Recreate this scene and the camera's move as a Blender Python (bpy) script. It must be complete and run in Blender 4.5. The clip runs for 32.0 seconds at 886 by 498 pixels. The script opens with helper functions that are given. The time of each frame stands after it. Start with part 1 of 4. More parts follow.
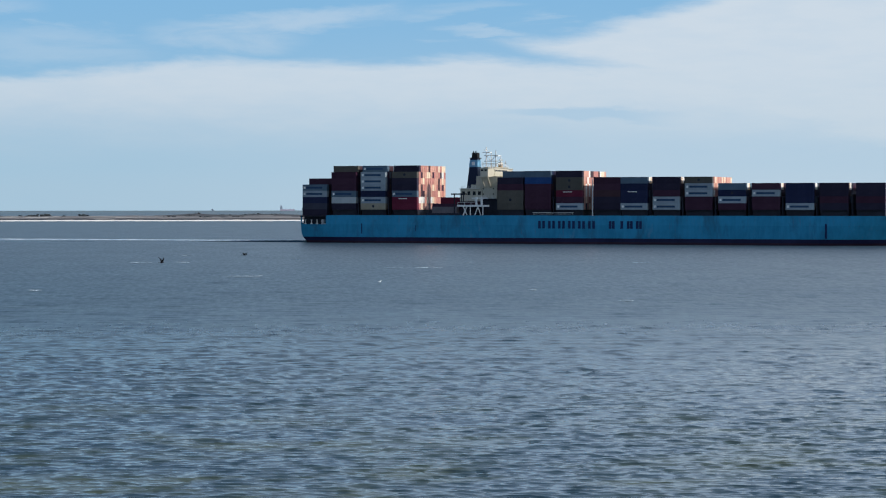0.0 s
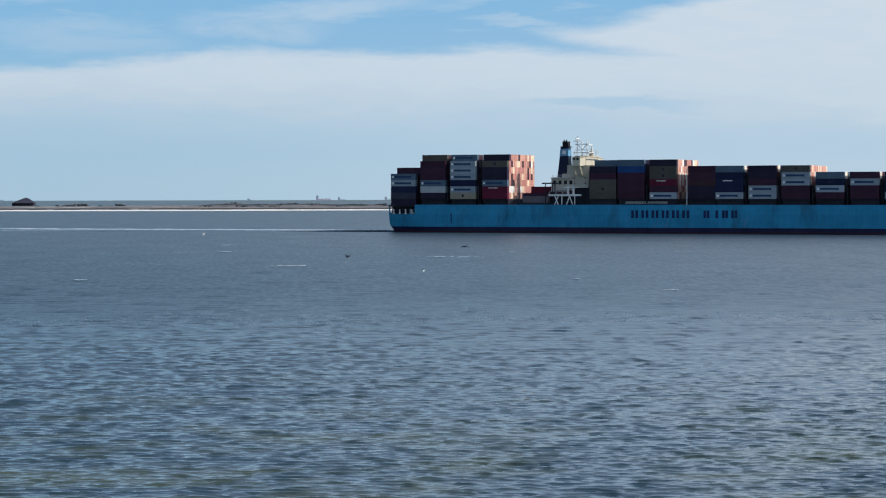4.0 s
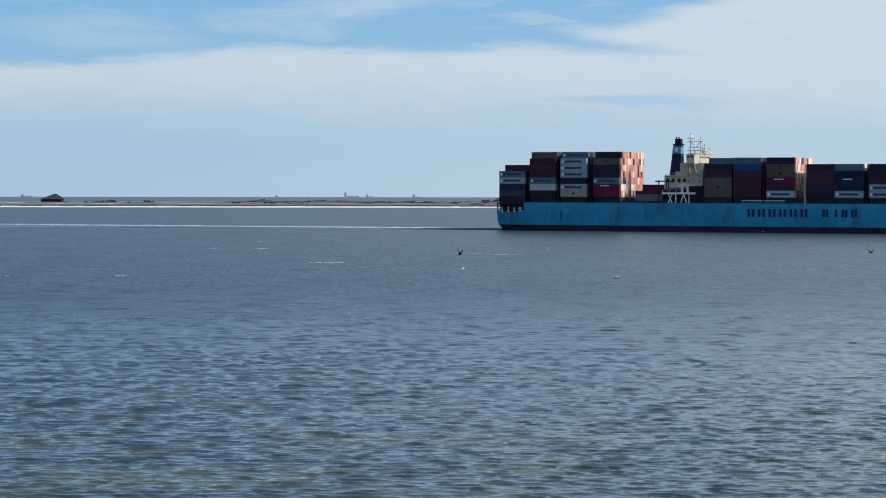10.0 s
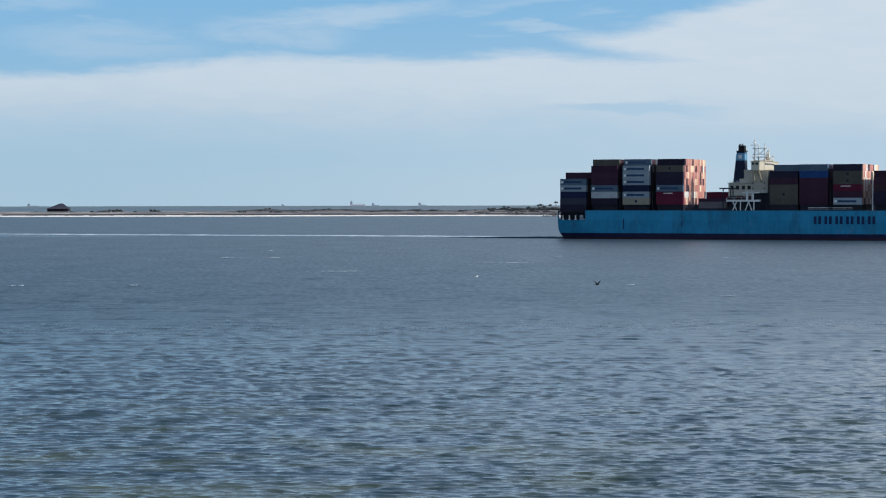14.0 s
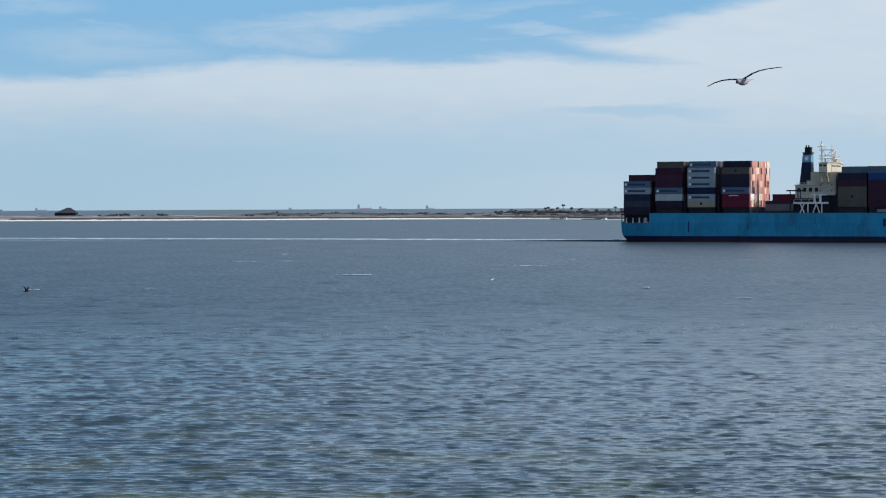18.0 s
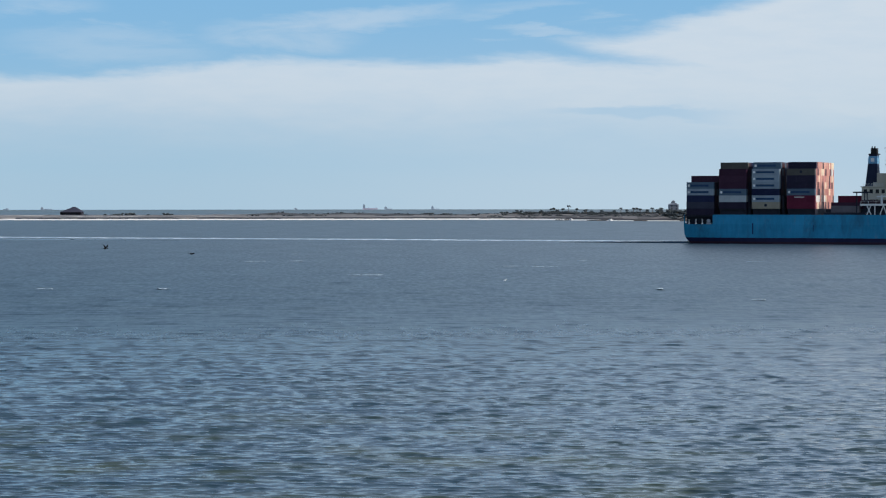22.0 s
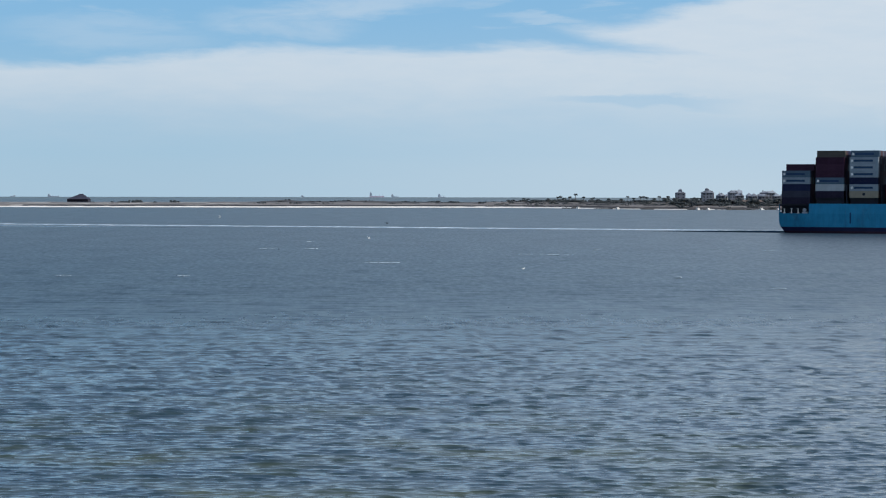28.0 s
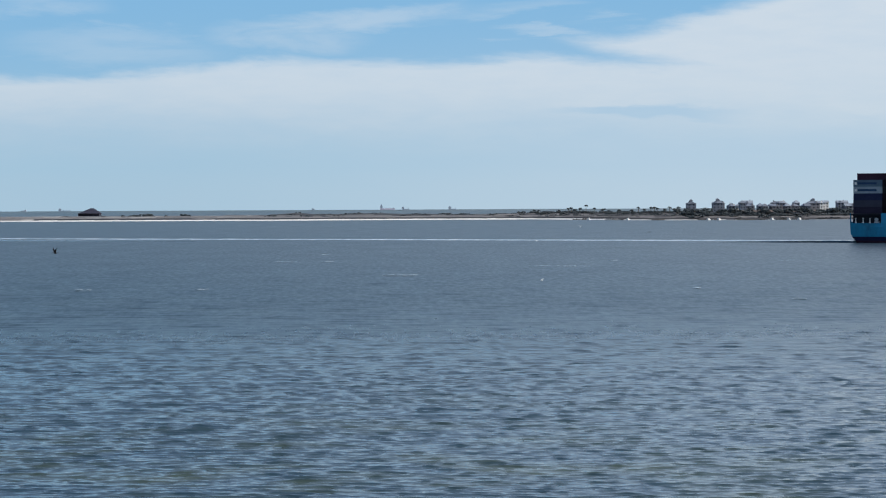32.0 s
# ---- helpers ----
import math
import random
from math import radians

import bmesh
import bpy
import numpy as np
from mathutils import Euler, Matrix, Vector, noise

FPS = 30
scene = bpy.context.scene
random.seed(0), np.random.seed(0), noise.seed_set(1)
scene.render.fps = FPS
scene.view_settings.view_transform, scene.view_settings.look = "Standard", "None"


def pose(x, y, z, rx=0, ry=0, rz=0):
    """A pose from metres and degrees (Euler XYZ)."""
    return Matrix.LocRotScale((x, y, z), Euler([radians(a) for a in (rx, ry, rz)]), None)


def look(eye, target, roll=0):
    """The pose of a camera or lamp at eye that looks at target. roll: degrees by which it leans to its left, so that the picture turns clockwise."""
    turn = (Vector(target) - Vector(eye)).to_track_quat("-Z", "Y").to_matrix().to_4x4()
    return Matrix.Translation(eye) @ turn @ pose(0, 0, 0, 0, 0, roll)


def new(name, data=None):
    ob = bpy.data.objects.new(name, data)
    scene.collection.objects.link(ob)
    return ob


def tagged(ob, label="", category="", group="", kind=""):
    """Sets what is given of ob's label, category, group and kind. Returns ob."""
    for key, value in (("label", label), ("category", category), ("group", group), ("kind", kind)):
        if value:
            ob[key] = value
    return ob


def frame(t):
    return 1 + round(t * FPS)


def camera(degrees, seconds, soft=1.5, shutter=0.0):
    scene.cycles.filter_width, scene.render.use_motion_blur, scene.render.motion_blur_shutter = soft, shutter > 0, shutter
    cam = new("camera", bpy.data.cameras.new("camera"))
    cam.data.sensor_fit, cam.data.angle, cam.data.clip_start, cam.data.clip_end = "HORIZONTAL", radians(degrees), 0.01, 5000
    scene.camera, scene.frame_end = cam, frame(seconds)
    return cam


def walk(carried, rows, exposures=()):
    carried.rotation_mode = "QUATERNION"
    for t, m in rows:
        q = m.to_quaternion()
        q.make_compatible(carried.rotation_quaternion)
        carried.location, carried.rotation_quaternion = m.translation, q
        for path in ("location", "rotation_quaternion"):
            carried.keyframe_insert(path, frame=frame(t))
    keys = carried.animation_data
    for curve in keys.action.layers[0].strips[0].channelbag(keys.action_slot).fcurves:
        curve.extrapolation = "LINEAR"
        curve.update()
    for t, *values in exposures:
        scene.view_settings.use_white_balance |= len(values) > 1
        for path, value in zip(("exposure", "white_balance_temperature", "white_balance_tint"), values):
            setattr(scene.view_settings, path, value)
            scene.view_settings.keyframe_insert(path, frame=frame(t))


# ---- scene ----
# ---- camera: a phone held on one spot high above the water, turned by hand ----
EYE = 18.5
cam = camera(23.315, 32.0, soft=1.15)
TURNS = [  # seconds, turn to the right, tilt up, lean, in degrees
    (0, 4.325, -1.246, -0.03), (0.5, 4.169, -1.188, 0.05), (1, 3.985, -1.105, -0.03), (1.5, 3.795, -1.029, -0.07), (2, 3.650, -1.028, -0.08),
    (2.5, 3.552, -1.142, -0.11), (3, 3.483, -1.333, -0.13), (3.5, 3.429, -1.515, -0.11), (5.5, 3.121, -1.534, 0.01), (6, 3.058, -1.541, 0.12),
    (6.5, 2.993, -1.588, 0.15), (7, 2.948, -1.631, 0.17), (7.5, 2.878, -1.628, 0.17), (8, 2.789, -1.595, 0.10), (8.5, 2.698, -1.549, 0.10),
    (9, 2.636, -1.527, 0.10), (9.5, 2.619, -1.553, 0.07), (10, 2.626, -1.595, 0.11), (10.5, 2.641, -1.613, 0.13), (11, 2.642, -1.562, 0.12),
    (11.5, 2.605, -1.501, 0.12), (12, 2.572, -1.438, 0.06), (12.5, 2.539, -1.415, -0.05), (13, 2.500, -1.412, -0.04), (13.5, 2.475, -1.399, -0.11),
    (14, 2.463, -1.374, -0.10), (14.5, 2.466, -1.343, -0.08), (16.5, 2.339, -1.435, -0.12), (17, 2.318, -1.446, -0.14), (17.5, 2.289, -1.393, -0.18),
    (18, 2.264, -1.288, -0.24), (18.5, 2.213, -1.186, -0.26), (19, 2.137, -1.099, -0.32), (19.5, 2.076, -1.071, -0.29), (20, 2.051, -1.070, -0.28),
    (20.5, 2.079, -1.100, -0.18), (21, 2.123, -1.142, -0.15), (21.5, 2.158, -1.205, -0.04), (22, 2.124, -1.273, -0.04), (22.5, 2.050, -1.352, -0.08),
    (23, 1.976, -1.417, -0.09), (23.5, 1.937, -1.463, -0.08), (24, 1.941, -1.481, -0.04), (24.5, 2.001, -1.502, -0.03), (25, 2.055, -1.524, -0.01),
    (25.5, 2.095, -1.558, 0.03), (27.5, 1.991, -1.646, 0.07), (28, 1.946, -1.595, 0.11), (28.5, 1.902, -1.522, 0.14), (29, 1.834, -1.475, 0.16),
    (29.5, 1.775, -1.452, 0.16), (30, 1.753, -1.478, 0.13), (30.5, 1.756, -1.462, 0.06), (31, 1.757, -1.417, -0.05), (31.5, 1.722, -1.331, -0.15),
    (32, 1.658, -1.273, -0.26),
]
walk(cam, [(t, Matrix.Translation((0, 0, EYE)) @ pose(0, 0, 0, 90 + tilt, 0, -pan) @ pose(0, 0, 0, 0, 0, lean))
           for t, pan, tilt, lean in TURNS])

# ---- world, sun ----
SUN_AZ, SUN_EL = 106.0, 35.0      # degrees clockwise from +y, and above the horizon


class Nodes:
    """Short spelling for a node tree."""

    def __init__(self, tree):
        self.t = tree

    def node(self, kind, **sets):
        n = self.t.nodes.new(kind)
        for k, v in sets.items():
            n.inputs[k.replace("_", " ")].default_value = v
        return n

    def put(self, sock, v):
        if isinstance(v, bpy.types.NodeSocket):
            self.t.links.new(v, sock)
        else:
            sock.default_value = v

    def math(self, op, a, b=0.0, clamp=False):
        n = self.t.nodes.new("ShaderNodeMath")
        n.operation, n.use_clamp = op, clamp
        self.put(n.inputs[0], a)
        self.put(n.inputs[1], b)
        return n.outputs[0]

    def step(self, v, lo, hi, to_lo=0.0, to_hi=1.0):
        n = self.t.nodes.new("ShaderNodeMapRange")
        n.interpolation_type = "SMOOTHSTEP"
        for i, x in enumerate((v, lo, hi, to_lo, to_hi)):
            self.put(n.inputs[i], x)
        return n.outputs[0]

    def mix(self, fac, a, b):
        n = self.t.nodes.new("ShaderNodeMix")
        n.data_type = "RGBA"
        self.put(n.inputs[0], fac)
        for s, v in ((n.inputs[6], a), (n.inputs[7], b)):
            self.put(s, (*v, 1) if isinstance(v, tuple) and len(v) == 3 else v)
        return n.outputs[2]

    def noise(self, vec, scale, detail=4.0, rough=0.55, distort=0.0):
        n = self.t.nodes.new("ShaderNodeTexNoise")
        self.t.links.new(vec, n.inputs["Vector"])
        n.inputs["Scale"].default_value, n.inputs["Detail"].default_value = scale, detail
        n.inputs["Roughness"].default_value, n.inputs["Distortion"].default_value = rough, distort
        return n.outputs[0]

    def stretch(self, vec, sx, sy, sz, loc=(0, 0, 0), rz=0.0):
        n = self.t.nodes.new("ShaderNodeMapping")
        self.t.links.new(vec, n.inputs[0])
        n.inputs["Location"].default_value = loc
        n.inputs["Rotation"].default_value = (0, 0, radians(rz))
        n.inputs["Scale"].default_value = (sx, sy, sz)
        return n.outputs[0]


world = bpy.data.worlds.new("sky")
scene.world = world
world.use_nodes = True
wn = Nodes(world.node_tree)
sky_tex = wn.node("ShaderNodeTexSky")
sky_tex.sky_type, sky_tex.sun_disc = "NISHITA", False
sky_tex.sun_elevation, sky_tex.sun_rotation = radians(SUN_EL), radians(SUN_AZ)
sky_tex.air_density, sky_tex.dust_density, sky_tex.ozone_density = 1.0, 1.2, 1.5
way = wn.node("ShaderNodeTexCoord").outputs["Generated"]
east = wn.node("ShaderNodeSeparateXYZ")
world.node_tree.links.new(way, east.inputs[0])
veil = wn.noise(wn.stretch(way, 1.2, 1.2, 5.0), 2.2, 5.0, 0.55, 0.4)
drift = wn.math("ADD", wn.step(east.outputs[0], -0.3, 0.35, -0.10, 0.30), wn.step(east.outputs[1], -0.5, 0.5, -0.35, 0.0))   # thins out behind the camera
veil = wn.step(wn.math("ADD", veil, drift), 0.32, 0.82, 0.05, 0.95)
back = world.node_tree.nodes["Background"]
world.node_tree.links.new(wn.mix(veil, sky_tex.outputs[0], (4.7, 6.1, 8.2)), back.inputs[0])
back.inputs[1].default_value = 0.142

sun = new("sun", bpy.data.lights.new("sun", "SUN"))
sun.data.energy, sun.data.angle, sun.data.color = 4.3, radians(0.6), (1.0, 0.92, 0.80)
toward = Vector((math.sin(radians(SUN_AZ)) * math.cos(radians(SUN_EL)),
                 math.cos(radians(SUN_AZ)) * math.cos(radians(SUN_EL)), math.sin(radians(SUN_EL))))
sun.matrix_world = look(toward * 300, (0, 0, 0))
scene.view_settings.exposure = 0.0


# ---- materials ----
def material(name):
    m = bpy.data.materials.new(name)
    m.use_nodes = True
    n = Nodes(m.node_tree)
    return m, n, m.node_tree.nodes["Principled BSDF"]


def paint(name, colour, rough=0.5, scale=1.0, vary=0.18, rust=0.0, streak=(0.6, 0.6, 0.12), metal=0.0, bump=0.0, grime=0.0):
    """Weathered paint: blotches, fine grain and, where asked for, rust runs."""
    m, n, b = material(name)
    at = n.node("ShaderNodeTexCoord").outputs["Object"]
    broad = n.noise(at, 0.25 * scale, 3)
    fine = n.noise(n.stretch(at, *streak), 2.6 * scale, 6, 0.65)
    ob_random = n.node("ShaderNodeObjectInfo").outputs["Random"]
    shade = n.math("ADD", n.math("MULTIPLY", broad, 0.6), n.math("ADD", n.math("MULTIPLY", fine, 0.6), n.math("MULTIPLY", ob_random, 0.3)))
    shade = n.step(shade, 0.3, 1.2)
    dark = tuple(c * (1 - vary) for c in colour)
    light = tuple(min(1, c * (1 + vary) + 0.01) for c in colour)
    col = n.mix(shade, dark, light)
    if rust:
        runs = n.noise(n.stretch(at, 0.8, 0.8, 0.09), 1.4, 6, 0.7, 0.3)
        col = n.mix(n.step(runs, 0.62 - 0.1 * rust, 0.8, 0.0, rust), col, (0.13, 0.065, 0.035))
    if grime:
        stain = n.noise(n.stretch(at, 0.11, 0.11, 0.045, (2, 0, 0)), 1.0, 5, 0.62, 0.4)
        col = n.mix(n.step(stain, 0.50, 0.68, 0.0, grime), col, tuple(c * 0.30 + 0.018 for c in colour))
        scuff = n.noise(n.stretch(at, 0.25, 0.25, 0.12, (9, 0, 3)), 1.0, 5, 0.65)
        col = n.mix(n.step(scuff, 0.60, 0.74, 0.0, 0.35), col, tuple(c * 0.6 + 0.12 for c in colour))
    n.put(b.inputs["Base Color"], col)
    n.put(b.inputs["Roughness"], n.step(fine, 0.2, 0.8, rough - 0.08, rough + 0.12))
    b.inputs["Metallic"].default_value = metal
    b.inputs["Specular IOR Level"].default_value = 0.12
    if bump:
        k = n.node("ShaderNodeBump", Strength=0.4, Distance=bump)
        m.node_tree.links.new(fine, k.inputs["Height"])
        m.node_tree.links.new(k.outputs[0], b.inputs["Normal"])
    return m


def ground(name, one, two, three, scale, rough=0.95, stretch=(1, 1, 1)):
    m, n, b = material(name)
    at = n.stretch(n.node("ShaderNodeTexCoord").outputs["Object"], *stretch)
    col = n.mix(n.step(n.noise(at, scale, 5), 0.35, 0.65), one, two)
    col = n.mix(n.step(n.noise(at, scale * 6.3, 6, 0.7), 0.45, 0.75), col, three)
    n.put(b.inputs["Base Color"], col)
    b.inputs["Roughness"].default_value = rough
    return m


HULL_BLUE = paint("hull_light_blue_paint", (0.014, 0.205, 0.360), 0.55, 0.5, 0.32, rust=0.5, streak=(0.5, 0.5, 0.1), bump=0.01, grime=0.6)
BOOT = paint("dark_boot_paint", (0.007, 0.009, 0.042), 0.5, 0.5, 0.3, rust=0.2)
ANTIFOUL = paint("dull_red_antifouling", (0.026, 0.010, 0.022), 0.6, 0.5, 0.3)
HOUSE_PAINT = paint("cream_white_paint", (0.45, 0.425, 0.35), 0.5, 1.0, 0.12, rust=0.2)
WHITE_STEEL = paint("white_steel_paint", (0.60, 0.62, 0.62), 0.45, 1.0, 0.1, rust=0.1)
DARK_STEEL = paint("dark_grey_steel", (0.017, 0.021, 0.034), 0.6, 1.0, 0.3, rust=0.2)
GEAR_GREY = paint("grey_deck_gear_paint", (0.42, 0.44, 0.47), 0.5, 1.0, 0.2, rust=0.3)
DECK_RED = paint("oxide_red_deck", (0.10, 0.03, 0.025), 0.7, 1.0, 0.3, rust=0.2)
FUNNEL = paint("navy_funnel_paint", (0.008, 0.016, 0.045), 0.45, 1.0, 0.2)
SOOT = paint("soot_black", (0.008, 0.008, 0.01), 0.7)
EMBLEM = paint("light_blue_panel_paint", (0.11, 0.27, 0.42), 0.5)
GLASS = paint("dark_window_glass", (0.012, 0.016, 0.02), 0.08, 1.0, 0.1)
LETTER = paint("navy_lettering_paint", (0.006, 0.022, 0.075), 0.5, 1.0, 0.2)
STRIPE = paint("navy_stripe_paint", (0.02, 0.05, 0.11), 0.5)
AMBER = paint("ochre_radome_paint", (0.55, 0.34, 0.14), 0.5)
CONTAINER_COLOURS = {
    "maroon": (0.037, 0.011, 0.029), "dark": (0.014, 0.011, 0.030), "crimson": (0.095, 0.006, 0.026), "slate": (0.034, 0.038, 0.062), "pale": (0.36, 0.40, 0.42), "dusty": (0.135, 0.125, 0.14),
    "navy": (0.006, 0.012, 0.048), "blue": (0.008, 0.048, 0.17), "silver": (0.235, 0.29, 0.335),
    "steel": (0.070, 0.113, 0.16), "olive": (0.074, 0.069, 0.060), "beige": (0.26, 0.235, 0.18),
    "brown": (0.048, 0.022, 0.030), "orange": (0.52, 0.28, 0.22), "rust": (0.43, 0.19, 0.165),
    "cream": (0.68, 0.56, 0.42), "white": (0.68, 0.68, 0.66), "teal": (0.06, 0.17, 0.20),
}
BOX_PAINT = {k: paint(k + "_container_paint", v, 0.5, 1.0, 0.22, rust=0.12, bump=0.02) for k, v in CONTAINER_COLOURS.items()}


# ---- mesh helpers ----
def box(bm, x0, x1, y0, y1, z0, z1, mat=0, taper=None):
    """A block; taper draws the top in by (dx0, dx1, dy0, dy1)."""
    a, b, c, d = taper or (0, 0, 0, 0)
    lo = [bm.verts.new(p) for p in ((x0, y0, z0), (x1, y0, z0), (x1, y1, z0), (x0, y1, z0))]
    hi = [bm.verts.new(p) for p in ((x0 + a, y0 + c, z1), (x1 - b, y0 + c, z1), (x1 - b, y1 - d, z1), (x0 + a, y1 - d, z1))]
    faces = [lo[::-1], hi] + [[lo[i], lo[(i + 1) % 4], hi[(i + 1) % 4], hi[i]] for i in range(4)]
    for f in faces:
        bm.faces.new(f).material_index = mat


def rod(bm, p, q, r, r2=None, sides=6, mat=0):
    """A round bar from p to q."""
    p, q = Vector(p), Vector(q)
    turn = (q - p).to_track_quat("Z", "Y").to_matrix()
    rings = []
    for c, rad in ((p, r), (q, r if r2 is None else r2)):
        rings.append([bm.verts.new(c + turn @ Vector((rad * math.cos(2 * math.pi * i / sides), rad * math.sin(2 * math.pi * i / sides), 0)))
                      for i in range(sides)])
    for i in range(sides):
        j = (i + 1) % sides
        bm.faces.new((rings[0][i], rings[0][j], rings[1][j], rings[1][i])).material_index = mat
    bm.faces.new(rings[0][::-1]).material_index = mat
    bm.faces.new(rings[1]).material_index = mat


def lump(bm, c, r, squash=(1, 1, 1), seed=0, rough=0.3, sub=1, mat=0):
    """An uneven rounded clump."""
    made = bmesh.ops.create_icosphere(bm, subdivisions=sub, radius=1.0)["verts"]
    for v in made:
        k = 1 + rough * noise.noise(v.co * 1.7 + Vector((seed * 3.1, seed * 1.7, 0)))
        v.co = Vector(c) + Vector((v.co.x * squash[0], v.co.y * squash[1], v.co.z * squash[2])) * (k * r)
    if mat:
        for v in made:
            for f in v.link_faces:
                f.material_index = mat


def mesh_of(name, bm, mats):
    me = bpy.data.meshes.new(name)
    bm.to_mesh(me)
    bm.free()
    for m in mats if isinstance(mats, (list, tuple)) else [mats]:
        me.materials.append(m)
    return me


def part(name, bm, mats, parent, label=""):
    """One mesh object under a thing or a part."""
    ob = new(name, mesh_of(name, bm, mats))
    ob.parent = parent
    if label:
        ob["label"] = label
    return ob


def shared(name, me, parent, x, y, z, label="", rz=0.0):
    ob = new(name, me)
    ob.parent = parent
    ob.location, ob.rotation_euler = (x, y, z), (0, 0, rz)
    if label:
        ob["label"] = label
    return ob


def thing(name, label, category, group="", m=None, kind=""):
    ob = new(name)
    ob.empty_display_size = 0.5
    if m is not None:
        ob.matrix_world = m
    return tagged(ob, label, category, group, kind)


# ---- water ----
def sea_material(name, near=0.05, far=0.385, relief=1.0):
    m, n, b = material(name)
    at = n.node("ShaderNodeTexCoord").outputs["Object"]
    chop = n.noise(n.stretch(at, 1.4, 2.4, 1, rz=6), 1.0, 4, 0.6, 0.3)
    ripple = n.noise(n.stretch(at, 4.0, 6.0, 1, rz=12), 1.0, 3, 0.55)
    h = n.math("ADD", n.math("MULTIPLY", chop, 0.010), n.math("MULTIPLY", ripple, 0.003))
    k = n.node("ShaderNodeBump", Strength=1.0, Distance=relief)
    m.node_tree.links.new(h, k.inputs["Height"])
    m.node_tree.links.new(k.outputs[0], b.inputs["Normal"])
    silt = n.step(n.noise(n.stretch(at, 0.07, 0.10, 1), 1.0, 5, 0.6, 0.5), 0.40, 0.70)
    tide = n.node("ShaderNodeSeparateXYZ")
    m.node_tree.links.new(at, tide.inputs[0])
    shoal = n.math("MULTIPLY", silt, n.step(tide.outputs[1], 130.0, 240.0, 1.0, 0.15))     # stirred-up silt near the shore
    body = n.mix(shoal, (0.022, 0.047, 0.070), (0.048, 0.066, 0.050))
    n.put(b.inputs["Base Color"], n.mix(n.step(tide.outputs[1], 350.0, 850.0), body, (0.029, 0.046, 0.063)))   # silty water in the channel
    paws = n.math("ADD", n.math("MULTIPLY", n.noise(n.stretch(at, 0.75, 0.16, 1), 1.0, 3, 0.6), 0.30), n.math("MULTIPLY", n.noise(n.stretch(at, 0.07, 0.022, 1), 1.0, 3), 0.10))
    paws = n.math("MULTIPLY", n.math("SUBTRACT", paws, 0.20), n.step(tide.outputs[1], 180.0, 420.0, 0.0, 1.0))      # the breeze roughens it in small paws
    n.put(b.inputs["Roughness"], n.math("ADD", paws, n.step(tide.outputs[1], 120.0, 420.0, near, far)))   # rougher out in the tideway
    b.inputs["IOR"].default_value = 1.333
    return m


WATER = sea_material("grey_blue_choppy_water")
CALM = sea_material("smoothed_water", 0.08, 0.22, 0.3)


def make_water():
    """One round sheet to the horizon; waves stand up out of it on the near side of the channel."""
    rng = np.random.default_rng(5)
    drop = np.arange(580.0, 56.0, -0.52)                      # even steps of the angle below the eye
    radii = np.concatenate([[0.02, 20.0, 60.0, 100.0], EYE * 3800 / drop, [1400.0, 1550.0, 1800.0, 2300.0, 3000.0, 3900.0, 4900.0]])
    fine = np.radians(np.arange(-16.5, 18.01, 0.048))
    az = np.concatenate([fine, np.radians(np.arange(20, 342, 5.0))])
    r, a = np.meshgrid(radii, az, indexing="ij")
    x, y = r * np.sin(a), r * np.cos(a)
    cell = np.gradient(radii)[:, None]
    wild = 1.0 + 0.10 * np.sin(x * 0.061 + 1.3 * np.sin(y * 0.023)) * np.sin(y * 0.047 + 0.7)
    away = (a + np.pi) % (2 * np.pi) - np.pi
    calm = np.clip((np.radians(18.0) - away) / 0.01, 0, 1) * np.clip((away + np.radians(16.5)) / 0.01, 0, 1)
    calm = calm * wild * np.clip((r - 95) / 12, 0, 1) * np.clip((1500 - r) / 300, 0, 1)
    lift, slide_x, slide_y = np.zeros_like(r), np.zeros_like(r), np.zeros_like(r)
    for k in range(190):                                          # crests sharpen as the water gathers under them
        wave = 0.48 * (2.0 / 0.48) ** rng.random() if k < 150 else 2.0 * 4.5 ** rng.random()
        turn = rng.normal(0.0, 0.30)
        kx, ky = math.sin(turn), math.cos(turn)
        steep = 0.0205 if k < 150 else 0.0065 * (1 + 1.4 * np.clip((r - 170) / 230, 0, 1))
        tall = steep * wave / 6.283 * np.clip(wave / (1.7 * cell) - 0.5, 0, 1)
        phase = 6.283 / wave * (kx * x + ky * y) + rng.uniform(0, 6.283)
        lift += tall * np.cos(phase)
        slide_x -= 1.15 * tall * kx * np.sin(phase)
        slide_y -= 1.15 * tall * ky * np.sin(phase)
    x, y, z = x + slide_x * calm, y + (slide_y - 1.3 * lift) * calm, lift * calm      # the breeze leans the crests towards the shore
    nr, na = r.shape
    verts = np.stack([x, y, z], -1).reshape(-1, 3)
    i, j = np.meshgrid(np.arange(nr - 1), np.arange(na), indexing="ij")
    j2 = (j + 1) % na
    quads = np.stack([i * na + j, i * na + j2, (i + 1) * na + j2, (i + 1) * na + j], -1).reshape(-1, 4)[:, ::-1]
    me = bpy.data.meshes.new("water")
    me.vertices.add(len(verts))
    me.vertices.foreach_set("co", verts.astype(np.float32).ravel())
    me.loops.add(quads.size)
    me.loops.foreach_set("vertex_index", quads.astype(np.int32).ravel())
    me.polygons.add(len(quads))
    me.polygons.foreach_set("loop_start", np.arange(0, quads.size, 4, dtype=np.int32))
    me.polygons.foreach_set("use_smooth", np.ones(len(quads), dtype=bool))
    me.update(calc_edges=True)
    me.materials.append(WATER)
    return tagged(new("water", me), "choppy grey-blue tidal water under a bright sky", "water", kind="structure")


water = make_water()


